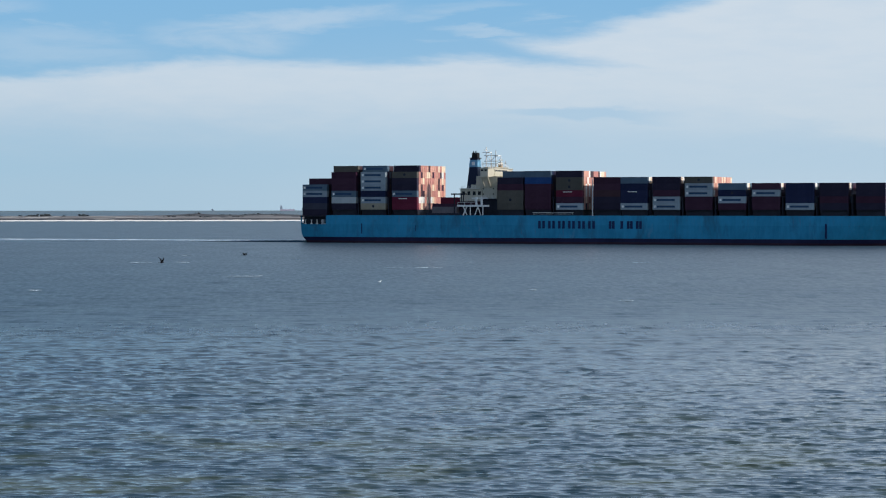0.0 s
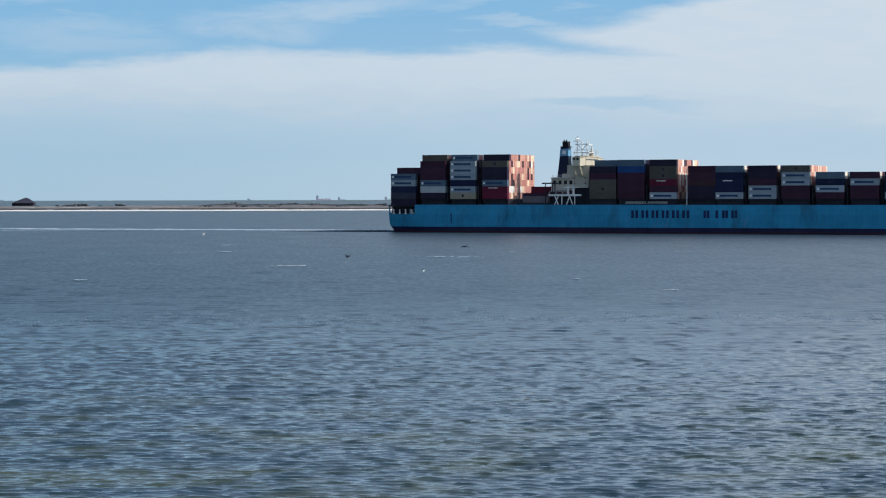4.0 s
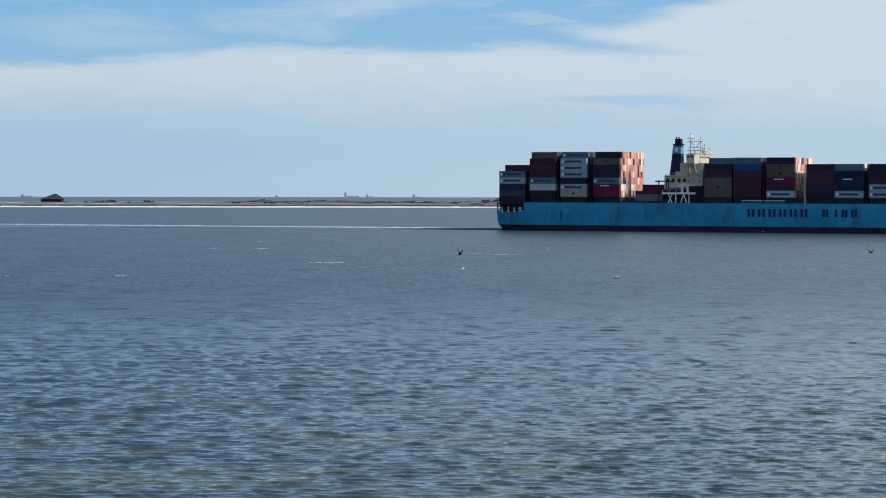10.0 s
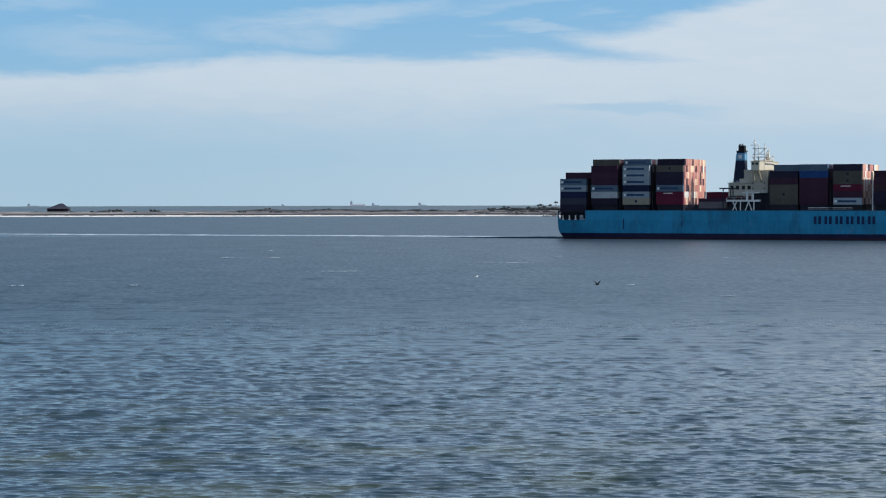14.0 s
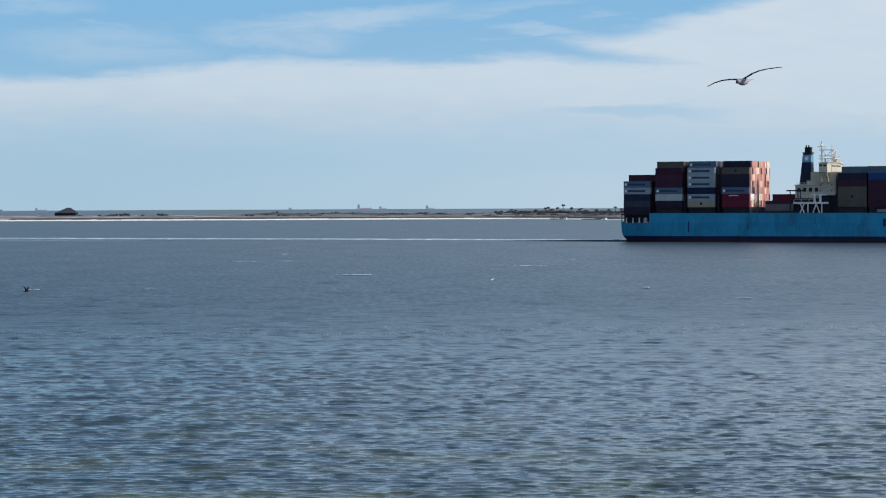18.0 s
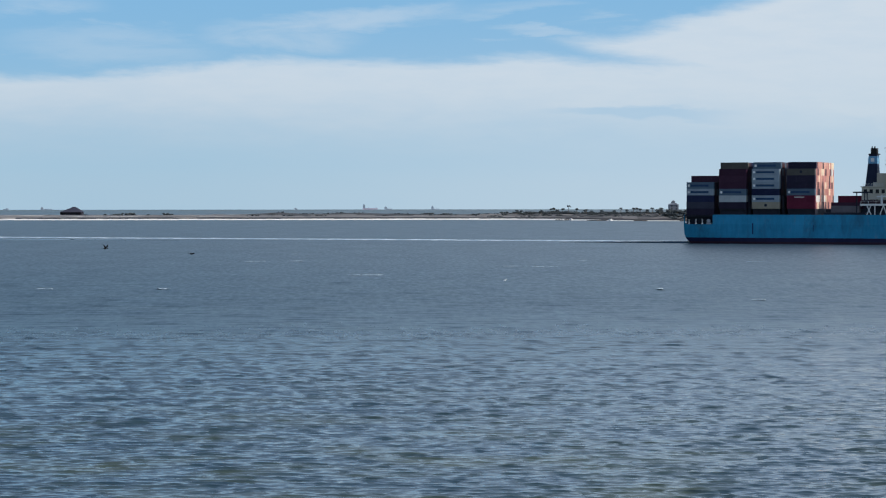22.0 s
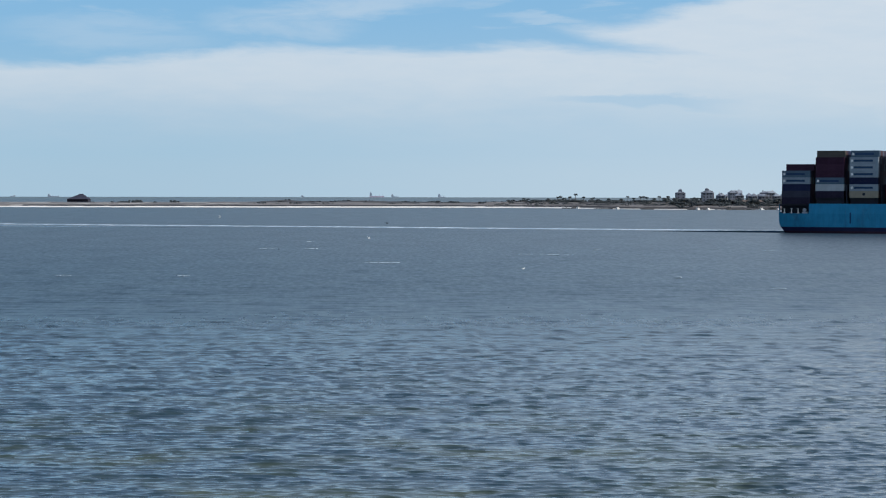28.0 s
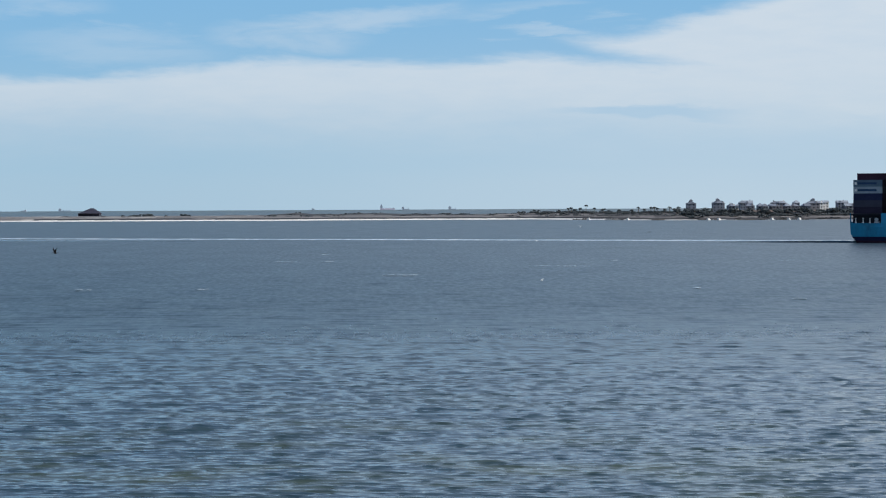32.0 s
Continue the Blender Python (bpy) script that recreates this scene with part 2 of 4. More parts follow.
# ---- sky with drifting clouds, far behind everything ----
def cloud_material():
    m = bpy.data.materials.new("bright_sky_with_thin_clouds")
    m.use_nodes = True
    m.node_tree.nodes.clear()
    n = Nodes(m.node_tree)
    uv = n.node("ShaderNodeTexCoord").outputs["UV"]
    split = n.node("ShaderNodeSeparateXYZ")
    wob1 = n.noise(n.stretch(uv, 1.6, 7.0, 1), 1.6, 6, 0.6, 0.3)
    wob2 = n.noise(n.stretch(uv, 5.0, 22.0, 1, (3, 1, 0)), 1.4, 5, 0.6)
    m.node_tree.links.new(uv, split.inputs[0])
    u, v0 = split.outputs[0], split.outputs[1]
    v = n.math("ADD", v0, n.math("ADD", n.math("MULTIPLY", n.math("SUBTRACT", wob1, 0.5), 0.10), n.math("MULTIPLY", n.math("SUBTRACT", wob2, 0.5), 0.03)))
    # the long band
    top = n.math("ADD", 0.252, n.math("MULTIPLY", n.step(u, -0.6, -0.1, -0.030, 0.0), 1.0))
    band = n.math("MULTIPLY", n.step(n.math("SUBTRACT", top, v), -0.012, 0.022), n.step(v, 0.06, 0.20, 0.30, 1.0))
    # the thick bank that climbs away to the right
    rise = n.math("SUBTRACT", v, 0.285)
    edge = n.math("ADD", 0.36, n.math("MAXIMUM", n.math("MULTIPLY", n.math("MINIMUM", rise, 0.08), 4.9), n.math("MULTIPLY", rise, -3.3)))
    bank = n.step(n.math("SUBTRACT", u, edge), -0.03, 0.16)
    high = n.math("MULTIPLY", n.step(v0, 0.385, 0.52), n.step(u, -0.7, 0.8, 0.30, 1.0))      # a thin even veil higher up
    # thin wisps in the blue
    shred = n.noise(n.stretch(uv, 3.0, 16.0, 1, (0.7, 4.2, 0), 5), 1.5, 6, 0.62, 0.5)
    wisp = n.step(shred, 0.56, 0.80, 0.0, 0.35)
    for cu, cv, ru, rv, slope, most in ((-0.40, 0.275, 0.20, 0.034, -0.05, 0.30), (-0.28, 0.125, 0.20, 0.022, 0.0, 0.42), (-0.10, 0.288, 0.15, 0.028, 0.0, 0.38), (0.03, 0.322, 0.24, 0.024, 0.06, 0.50),
                                        (0.30, 0.335, 0.14, 0.014, 0.10, 0.30), (-0.52, 0.345, 0.12, 0.016, 0.0, 0.30), (0.36, 0.300, 0.10, 0.010, 0.0, 0.45)):
        du = n.math("DIVIDE", n.math("SUBTRACT", u, cu), ru)
        dv = n.math("DIVIDE", n.math("SUBTRACT", n.math("SUBTRACT", v, cv), n.math("MULTIPLY", n.math("SUBTRACT", u, cu), slope)), rv)
        away = n.math("ADD", n.math("MULTIPLY", du, du), n.math("MULTIPLY", dv, dv))
        wisp = n.math("MAXIMUM", wisp, n.math("MULTIPLY", n.step(away, 0.0, 1.3, most, 0.0), n.step(shred, 0.30, 0.62, 0.25, 1.0)))
    low = n.step(v0, 0.0, 0.14, 0.50, 0.0)
    cover = n.math("MAXIMUM", n.math("MAXIMUM", n.math("MAXIMUM", band, bank), n.math("MAXIMUM", wisp, low)), high, True)
    slit = n.math("MULTIPLY", n.step(n.math("ABSOLUTE", n.math("SUBTRACT", v, 0.152)), 0.004, 0.016, 1.0, 0.0),
                  n.step(n.math("ABSOLUTE", n.math("SUBTRACT", u, 0.53)), 0.05, 0.22, 0.6, 0.0))
    cover = n.math("MULTIPLY", cover, n.math("SUBTRACT", 1.0, slit))
    cover = n.math("MULTIPLY", cover, n.step(wob2, 0.2, 0.8, 0.88, 1.05))
    low_sky = n.mix(n.step(u, -0.5, 0.75), (0.345, 0.545, 0.70), (0.435, 0.60, 0.74))
    clear = n.mix(n.step(v0, 0.0, 0.40), low_sky, (0.225, 0.47, 0.73))
    clear = n.mix(n.step(v0, 0.36, 0.95), clear, (0.11, 0.20, 0.315))
    cloud = n.mix(n.step(v0, 0.0, 0.3), n.mix(n.step(u, -0.5, 0.75), (0.43, 0.565, 0.685), (0.53, 0.645, 0.74)), (0.60, 0.695, 0.79))
    cloud = n.mix(n.step(v0, 0.38, 0.8), cloud, (0.505, 0.675, 0.885))
    col = n.mix(cover, clear, cloud)
    em = n.node("ShaderNodeEmission")
    m.node_tree.links.new(col, em.inputs[0])
    out = n.node("ShaderNodeOutputMaterial")
    m.node_tree.links.new(em.outputs[0], out.inputs[0])
    return m


def make_backdrop():
    bm = bmesh.new()
    uvs = bm.loops.layers.uv.new("UVMap")
    radius, wide, high = 4940.0, 26, 16
    grid = []
    for j in range(high + 1):
        el = radians(-0.6 + 15.6 * j / high)
        row = []
        for i in range(wide + 1):
            az = radians(-26 + 52 * i / wide)
            row.append((bm.verts.new((radius * math.sin(az) * math.cos(el), radius * math.cos(az) * math.cos(el), radius * math.sin(el))),
                        (az * 3.8, el * 3.8)))
        grid.append(row)
    for j in range(high):
        for i in range(wide):
            q = (grid[j][i], grid[j][i + 1], grid[j + 1][i + 1], grid[j + 1][i])
            f = bm.faces.new([a for a, _ in q])
            for loop, (_, c) in zip(f.loops, q):
                loop[uvs].uv = c
    ob = new("backdrop", mesh_of("backdrop", bm, cloud_material()))
    ob.location = (0, 0, EYE)
    return tagged(ob, "pale blue sky with long thin bands of white cloud", "sky", kind="structure")


backdrop = make_backdrop()


# ---- the container ship: x towards the bow, y to port, z up from the waterline ----
HEADING = 24.858                       # degrees to the right of square across the view
ALONG = Vector((math.cos(radians(HEADING)), -math.sin(radians(HEADING)), 0))
ACROSS = Vector((math.sin(radians(HEADING)), math.cos(radians(HEADING)), 0))
HALF = 18.6                            # half the ship's beam


def ship_pose(t):
    at = ACROSS * (908.6 + HALF) + ALONG * (-409.74 + 6.582 * t - 0.00028 * t * t)
    return Matrix.Translation(at) @ pose(0, 0, 0, 0, 0, -HEADING)


ship = thing("container_ship", "light blue container ship stacked with weathered containers under way", "ship", m=ship_pose(0))


def half_breadth(x, z):
    k = min(1.0, max(0.0, z / 12.6))
    stern = stern_at(z)
    full_aft = 5.0 + 30 * (1 - k) ** 1.5
    nose, shoulder = 280 + 12 * k, 228 + 24 * k
    b = HALF
    if x < full_aft:
        u = max(0.0, (x - stern) / (full_aft - stern))
        low = 0.92 * k + 0.80 * (1 - k)
        b *= low + (1 - low) * math.sin(u * math.pi / 2) ** 0.8
    if x > shoulder:
        u = min(1.0, (x - shoulder) / (nose - shoulder))
        b *= max(0.012, 1 - u ** 2.2)
    return b


def stern_at(z):
    return -1.9 + 3.0 * max(0.0, 1 - max(z, -2.0) / 4.6) ** 1.8


def loft(levels, x0=None, mats=None, stations=60):
    bm = bmesh.new()
    rings = []
    for z in levels:
        a = stern_at(z) if x0 is None else x0
        e = 280 + 12 * min(1.0, max(0.0, z / 12.6))
        xs = [a + (e - a) * (0.5 - 0.5 * math.cos(math.pi * i / stations)) for i in range(stations + 1)]
        rings.append([bm.verts.new((x, -half_breadth(x, z), z)) for x in xs] + [bm.verts.new((x, half_breadth(x, z), z)) for x in reversed(xs)])
    for k in range(len(rings) - 1):
        a, b = rings[k], rings[k + 1]
        for i in range(len(a)):
            j = (i + 1) % len(a)
            bm.faces.new((a[i], a[j], b[j], b[i])).material_index = mats[k]
    bm.faces.new(rings[-1]).material_index = mats[-1]
    bm.faces.new(rings[0][::-1]).material_index = mats[0]
    return bm


hull = part("hull", loft([-6.0, -1.5, 0.0, 0.95, 2.0, 2.6, 3.8, 5.2, 6.8, 8.4], None, [2, 2, 2, 1, 1, 0, 0, 0, 0, 0]), [HULL_BLUE, BOOT, ANTIFOUL], ship, "light blue hull with rust runs and a dark waterline band")
upper_hull = part("upper_hull", loft([8.4, 10.5, 12.62], 11.8, [0, 0, 3]), [HULL_BLUE, BOOT, ANTIFOUL, DECK_RED], ship, "light blue upper hull plating, streaked with rust")


def ship_box(name, label, mats, *blocks, parent=None):
    bm = bmesh.new()
    for b in blocks:
        box(bm, *b)
    return part(name, bm, mats, parent or ship, label)


# the open mooring deck at the stern
ship_box("mooring_deck_bulkhead", "dark recessed bulkhead of the mooring deck", DARK_STEEL, (-0.9, 11.75, -15.0, 15.0, 8.4, 11.9))
ship_box("mooring_deck_roof", "dark steel platform over the mooring deck", DARK_STEEL, (-1.2, 11.78, -18.1, 18.1, 11.7, 12.35))
bm = bmesh.new()
box(bm, -1.85, -1.45, -16.4, -15.9, 8.4, 12.6)
box(bm, -1.85, -1.55, -16.4, 13.9, 8.4, 8.9)
part("stern_rail", bm, HULL_BLUE, ship)
post_me = bmesh.new()
box(post_me, -0.2, 0.2, -0.2, 0.2, 0, 1.9, 0, (0.06, 0.06, 0.06, 0.06))
box(post_me, -0.42, 0.42, -0.42, 0.42, 0, 0.3)
box(post_me, -0.3, 0.3, -0.3, 0.3, 1.9, 2.1)
post_me = mesh_of("deck_post", post_me, BOX_PAINT["white"])
for x in (0.6, 3.9, 6.9):
    shared("deck_post", post_me, ship, x, -half_breadth(x, 8.4) + 0.7, 8.45, "pale grey post beside the mooring gear")
bm = bmesh.new()
rod(bm, (9.4, -16.7, 9.9), (9.4, -15.0, 9.9), 0.6, sides=12)
rod(bm, (9.4, -17, 9.9), (9.4, -16.7, 9.9), 0.8, sides=12)
box(bm, 8.4, 10.6, -16.5, -14.9, 8.4, 9.1)
part("mooring_winch", bm, GEAR_GREY, ship, "pale mooring winch")

# hatch coamings and lashing sills, one for each bay of boxes
BAYS = [  # aft end, bottom of the stack, tiers, colours of the outer row from the bottom up, rows that stand back at the top
    (0.0, 12.40, 6, "dark slate navy silver* steel* maroon", 3), (14.6, 15.2, 7, "dark pale steel* maroon maroon maroon olive", 1),
    (29.2, 15.2, 7, "beige+ silver* navy silver* silver* silver* steel*", 1), (44.6, 15.2, 7, "crimson crimson- steel* dark dark olive+ dark", 1),
    (95.4, 15.2, 6, "olive olive+ olive maroon dark steel", 3), (108.3, 15.2, 6, "maroon maroon maroon maroon blue steel", 0),
    (122.9, 15.2, 6, "silver* maroon crimson- olive+ olive+ dark", 0), (140.2, 15.2, 5, "dark dark brown maroon maroon", 0),
    (152.5, 15.2, 5, "silver* navy navy- navy steel", 0), (167.0, 15.2, 5, "silver* silver* maroon dark dark", 0),
    (181.4, 15.2, 5, "maroon maroon silver* silver* olive+", 0), (196.1, 15.2, 4, "maroon silver* navy+ steel", 0),
    (210.8, 15.2, 4, "maroon maroon silver* maroon", 0), (225.4, 15.2, 4, "silver* navy navy navy", 0),
    (239.9, 15.2, 4, "dark maroon dark dark", 0), (255.3, 15.2, 4, "dark maroon dark dark", 0),
]
TIER, LONG, WIDE, ROWS = 2.87, 12.19, 2.44, 15
hatch = bmesh.new()
box(hatch, 0.2, 12.0, -17.1, 16.9, 12.62, 14.55)
box(hatch, 0.1, 12.1, -17.7, 17.7, 14.55, 15.19)
hatch = mesh_of("hatch", hatch, DARK_STEEL)
for x, z, *_ in BAYS[1:]:
    shared("hatch", hatch, ship, x, 0, 0, "dark steel hatch cover and coaming")


def container_mesh(colour):
    """A steel box: sunk side panels with ribs, proud posts and rails, locking bars at the aft end."""
    bm = bmesh.new()
    box(bm, 0.05, LONG - 0.05, 0.06, WIDE - 0.06, 0.0, TIER)
    for x in (0.0, LONG - 0.16):
        for y in (0.0, WIDE - 0.16):
            box(bm, x, x + 0.16, y, y + 0.16, 0, TIER)
    for y in (0.0, WIDE - 0.1):
        box(bm, 0.16, LONG - 0.16, y, y + 0.1, 0.004, 0.18)
        box(bm, 0.16, LONG - 0.16, y, y + 0.1, TIER - 0.17, TIER - 0.004)
    for x in (0.0, LONG - 0.12):
        box(bm, x, x + 0.12, 0.16, WIDE - 0.16, 0.02, 0.2)
        box(bm, x, x + 0.12, 0.16, WIDE - 0.16, TIER - 0.19, TIER - 0.05)
    for i in range(1, 24):
        x = 0.16 + (LONG - 0.32) * i / 24
        box(bm, x - 0.07, x + 0.07, 0.025, 0.07, 0.19, TIER - 0.18)
    for y in (0.5, 0.95, 1.5, 1.95):
        box(bm, 0.0, 0.05, y - 0.03, y + 0.03, 0.2, TIER - 0.2)
    return mesh_of("container", bm, BOX_PAINT[colour])


BOX_MESH = {c: container_mesh(c) for c in CONTAINER_COLOURS}
bm = bmesh.new()
box(bm, 1.9, 9.9, -0.012, 0.03, 0.95, 1.85)
WORD_BAR = mesh_of("word_bar", bm, STRIPE)
bm = bmesh.new()
box(bm, 0.55, 1.45, -0.012, 0.03, 0.9, 1.9)
BADGE = mesh_of("badge", bm, BOX_PAINT["white"])
bm = bmesh.new()
rod(bm, (6.1, -0.012, 1.5), (6.1, 0.04, 1.5), 0.62, sides=12)
ROUND_MARK = mesh_of("round_mark", bm, DARK_STEEL)
bm = bmesh.new()
box(bm, 3.2, 7.4, -0.012, 0.03, 1.95, 2.3)
WHITE_BAR = mesh_of("word_bar", bm, BOX_PAINT["white"])
LABELS = {"pale": "pale grey-white container", "slate": "dull slate-purple container", "silver": "pale grey container with a dark lettered stripe", "steel": "blue-grey container", "beige": "beige container"}
# Light and shade put in colour: bright picks for sunlit ends, dark for gaps.
LIT_PICKS = ["orange", "rust", "rust", "orange", "cream", "maroon", "rust", "brown", "orange", "rust", "white", "orange", "cream", "rust"]
SHADE_PICKS = ["maroon", "dark", "navy", "maroon", "brown", "dark", "steel"]
pick = random.Random(7)
inner = {}


def place_box(bay, row, tier, colour, mark=""):
    x, z = BAYS[bay][0], BAYS[bay][1]
    ob = shared("container", BOX_MESH[colour], ship, x + pick.uniform(-0.03, 0.03), -HALF + row * 2.48, z + tier * TIER, LABELS.get(colour, colour + " container"))
    if mark == "*":
        shared("word_bar", WORD_BAR, ob, 0, 0, 0)
        if colour != "beige":
            shared("badge", BADGE, ob, 0, 0, 0)
    elif mark == "+":
        shared("round_mark", ROUND_MARK, ob, 0, 0, 0)
    elif mark == "-":
        shared("word_bar", WHITE_BAR, ob, 0, 0, 0)


for b, (x, z, tiers, colours, back_rows) in enumerate(BAYS):
    outer = colours.split()
    for tier in range(tiers):
        for row in range(ROWS):
            top = tier == tiers - 1
            if top and row < back_rows:
                continue
            name = outer[tier].rstrip("*+-")
            first = row == (back_rows if top else 0)
            if first:
                place_box(b, row, tier, name, outer[tier][len(name):])
            elif b == 3:
                place_box(b, row, tier, pick.choice(LIT_PICKS))
            else:
                # Top boxes go white or cream to paint in the sunlit tips.
                inner.setdefault(pick.choice(LIT_PICKS if b in (6, 10) else ["white", "cream"] if tier == tiers - 1 and b > 6 and row < 3 else SHADE_PICKS), []).append((x, -HALF + row * 2.48, z + tier * TIER))
for colour, places in inner.items():
    bm = bmesh.new()
    for x, y, z in places:
        box(bm, x, x + LONG, y, y + WIDE, z, z + TIER - 0.003)
    tagged(part("inner_stow", bm, BOX_PAINT[colour], ship, colour + " containers in the inner rows"), kind="stuff")

# lashing bridges between the bays
bridge = bmesh.new()
for i in range(16):
    y = -HALF + 0.1 + i * 2.46
    box(bridge, -0.16, 0.16, y - 0.12, y + 0.12, 12.62, 20.9)
for z in (15.3, 18.1, 20.8):
    box(bridge, -0.45, 0.45, -HALF + 0.05, HALF - 0.05, z, z + 0.14)
bridge = mesh_of("lashing_bridge", bridge, DARK_STEEL)
for b in range(1, len(BAYS) - 1):
    gap = BAYS[b + 1][0] - BAYS[b][0] - LONG
    if 1.2 < gap < 4:
        shared("lashing_bridge", bridge, ship, BAYS[b][0] + LONG + gap / 2, 0, 0, "dark steel lashing bridge")
for y in (-17.9, -9.0, -3.0, 3.0, 9.0):
    ship_box("mast_post", "white steel post between two bays", WHITE_STEEL, (139.4, 139.75, y - 0.2, y + 0.2, 12.62, 28.9))
ship_box("cross_rail", "white steel rail between two bays", WHITE_STEEL, (139.78, 139.98, -18.1, 18.1, 20.0, 20.3))
ship_box("walkway_rail", "pale rail along the deck edge", WHITE_STEEL, (112.0, 131.0, -18.48, -18.4, 13.7, 13.95), (112.0, 131.0, -18.48, -18.4, 13.15, 13.22))
# low cargo and deck gear behind the deckhouse
for x, y, z, c in ((63.2, -16.1, 13.6, "dusty"), (64.6, -8.6, 15.0, "maroon"), (64.6, -8.6, 17.87, "crimson"), (64.6, -6.1, 17.87, "maroon"), (62.6, -13.6, 15.0, "maroon")):
    shared("container", BOX_MESH[c], ship, x, y, z, c + " container low on deck")
ship_box("cargo_platform", "dark deck platform", DARK_STEEL, (60.5, 84.0, -13.4, 17.3, 12.62, 14.98), (60.5, 84.0, -17.3, -13.4, 12.62, 13.58))
bm = bmesh.new()
for x in (74.4, 77.8):
    box(bm, x, x + 0.4, -17.9, -17.5, 12.62, 22.4)
box(bm, 73.0, 80.5, -18, -17.4, 21.9, 22.5)
box(bm, 78.8, 79.2, -17.9, -17.5, 17.0, 22.0)
part("ladder_frame", bm, DARK_STEEL, ship, "dark gantry frame at the deck edge")
bm = bmesh.new()
box(bm, 76.2, 91.0, -18.5, -16.7, 16.5, 17.3)
for x in (84.9, 87.4):
    box(bm, x, x + 0.8, -18.5, -17.6, 17.3, 20.9)
box(bm, 83.2, 90.4, -18.5, -17.5, 20.1, 20.6)
for x in (76.4, 79.6, 82.8):
    box(bm, x, x + 0.12, -18.45, -18.33, 17.3, 18.5)
box(bm, 76.4, 85.0, -18.45, -18.33, 18.4, 18.5)
for a, e in ((79.0, 80.8), (80.8, 79.0), (84.6, 86.0), (87.4, 86.0), (82.4, 82.4), (88.4, 88.4)):
    rod(bm, (a, -18.2, 12.7), (e, -18.2, 16.6), 0.24)
part("boarding_platform", bm, WHITE_STEEL, ship, "white steel boarding platform on struts")

# deckhouse, bridge and funnel
# Dark steel here paints in the shade on the lower storeys.
ship_box("lower_deckhouse", "lower storeys coloured dark for the shade behind the boarding platform", DARK_STEEL, (77.6, 94.6, -12.4, 12.4, 12.62, 20.2))
house = ship_box("deckhouse", "cream-white deckhouse below the bridge", HOUSE_PAINT, (84.2, 93.0, -12.2, 12.2, 20.2, 30.2), (83.9, 93.3, -12.5, 12.5, 26.0, 26.25))
aft_house = ship_box("aft_house", "cream-grey house with windows at the funnel's foot", HOUSE_PAINT, (75.6, 86.2, -12.6, 12.6, 18.9, 24.4), (75.2, 86.2, -13.2, 13.2, 24.4, 24.7),
                     (80.2, 86.2, -11.2, 11.2, 24.7, 26.5))
bm = bmesh.new()
box(bm, -0.7, 0.7, -0.06, 0.06, -0.85, 0.85)
pane = mesh_of("window", bm, GLASS)
for x in (77.2, 79.7, 82.3, 84.8):
    shared("window", pane, aft_house, x, -12.6, 22.6)
bm = bmesh.new()
box(bm, -0.25, 0.25, -0.06, 0.06, -0.3, 0.3)
pane = mesh_of("porthole", bm, GLASS)
for x, z in ((86.4, 22.2), (91.4, 22.2), (86.4, 24.6), (91.4, 24.6), (89.0, 27.8)):
    shared("porthole", pane, house, x, -12.2, z)
landing = bmesh.new()
box(landing, 0, 8.6, -1.4, 0.0, 0, 0.16)
for z in (0.6, 1.1):
    box(landing, 0, 8.6, -1.4, -1.34, z, z + 0.06)
for i in range(6):
    box(landing, i * 1.7, i * 1.7 + 0.07, -1.4, -1.34, 0.1, 1.16)
landing = mesh_of("side_landing", landing, WHITE_STEEL)
for x, y, z in ((76.4, -12.0, 24.7), (76.0, -12.6, 18.9), (84.4, -12.2, 20.2)):
    shared("side_landing", landing, ship, x, y, z, "railed landing outside the deckhouse")
bridge_house = ship_box("bridge", "sunlit cream-white bridge with wings to both sides", HOUSE_PAINT, (86.0, 90.7, -9.0, 9.0, 30.2, 34.2), (86.9, 90.5, -17.2, -9.0, 30.2, 33.8),
                        (86.9, 90.5, 9.0, 17.2, 30.2, 33.8), (86.6, 90.8, 9.4, 17.5, 33.8, 34.05), (85.6, 91.1, -9.4, 9.4, 34.2, 34.5), (86.6, 90.8, -17.5, -9.4, 33.8, 34.05), (86.7, 90.7, -17.4, 17.4, 29.95, 30.2))
for i in range(9):
    ship_box("bridge_window", "", GLASS, (90.6, 90.76, -8.6 + 1.94 * i, -7.2 + 1.94 * i, 32.5, 33.2), parent=bridge_house)
for x, z in ((87.7, 32.5), (89.4, 32.5)):
    ship_box("wing_window", "", GLASS, (x - 0.55, x + 0.55, -17.26, -17.1, z, z + 0.8), parent=bridge_house)
for x in (87.2, 90.1):
    for y in (-1, 1):
        bm = bmesh.new()
        rod(bm, (x, y * 16.8, 30.0), (x, y * 12.2, 25.2), 0.42)
        part("wing_strut", bm, HOUSE_PAINT, ship, "white strut under the bridge wing")
bm = bmesh.new()
box(bm, 74.8, 80.6, -2.5, 2.5, 23.0, 38.6, 0, (1.8, 0.6, 0.4, 0.4))
funnel = part("funnel", bm, FUNNEL, ship, "dark navy funnel with a light blue band")
ship_box("funnel_cap", "black soot-stained funnel top", SOOT, (77.2, 79.8, -1.6, 1.6, 38.9, 41.2), (76.3, 80.6, -2.2, 2.2, 38.5, 38.9), parent=funnel)
for x in (77.6, 78.7):
    bm = bmesh.new()
    rod(bm, (x, -0.4, 41.2), (x, -0.4, 42.0), 0.3, sides=8)
    part("exhaust_pipe", bm, SOOT, funnel)
bm = bmesh.new()
box(bm, 76.04, 80.24, -2.26, 2.26, 34.6, 37.8, 0, (0.37, 0.12, 0.09, 0.09))
band = part("band", bm, EMBLEM, funnel, "light blue band")
bm = bmesh.new()
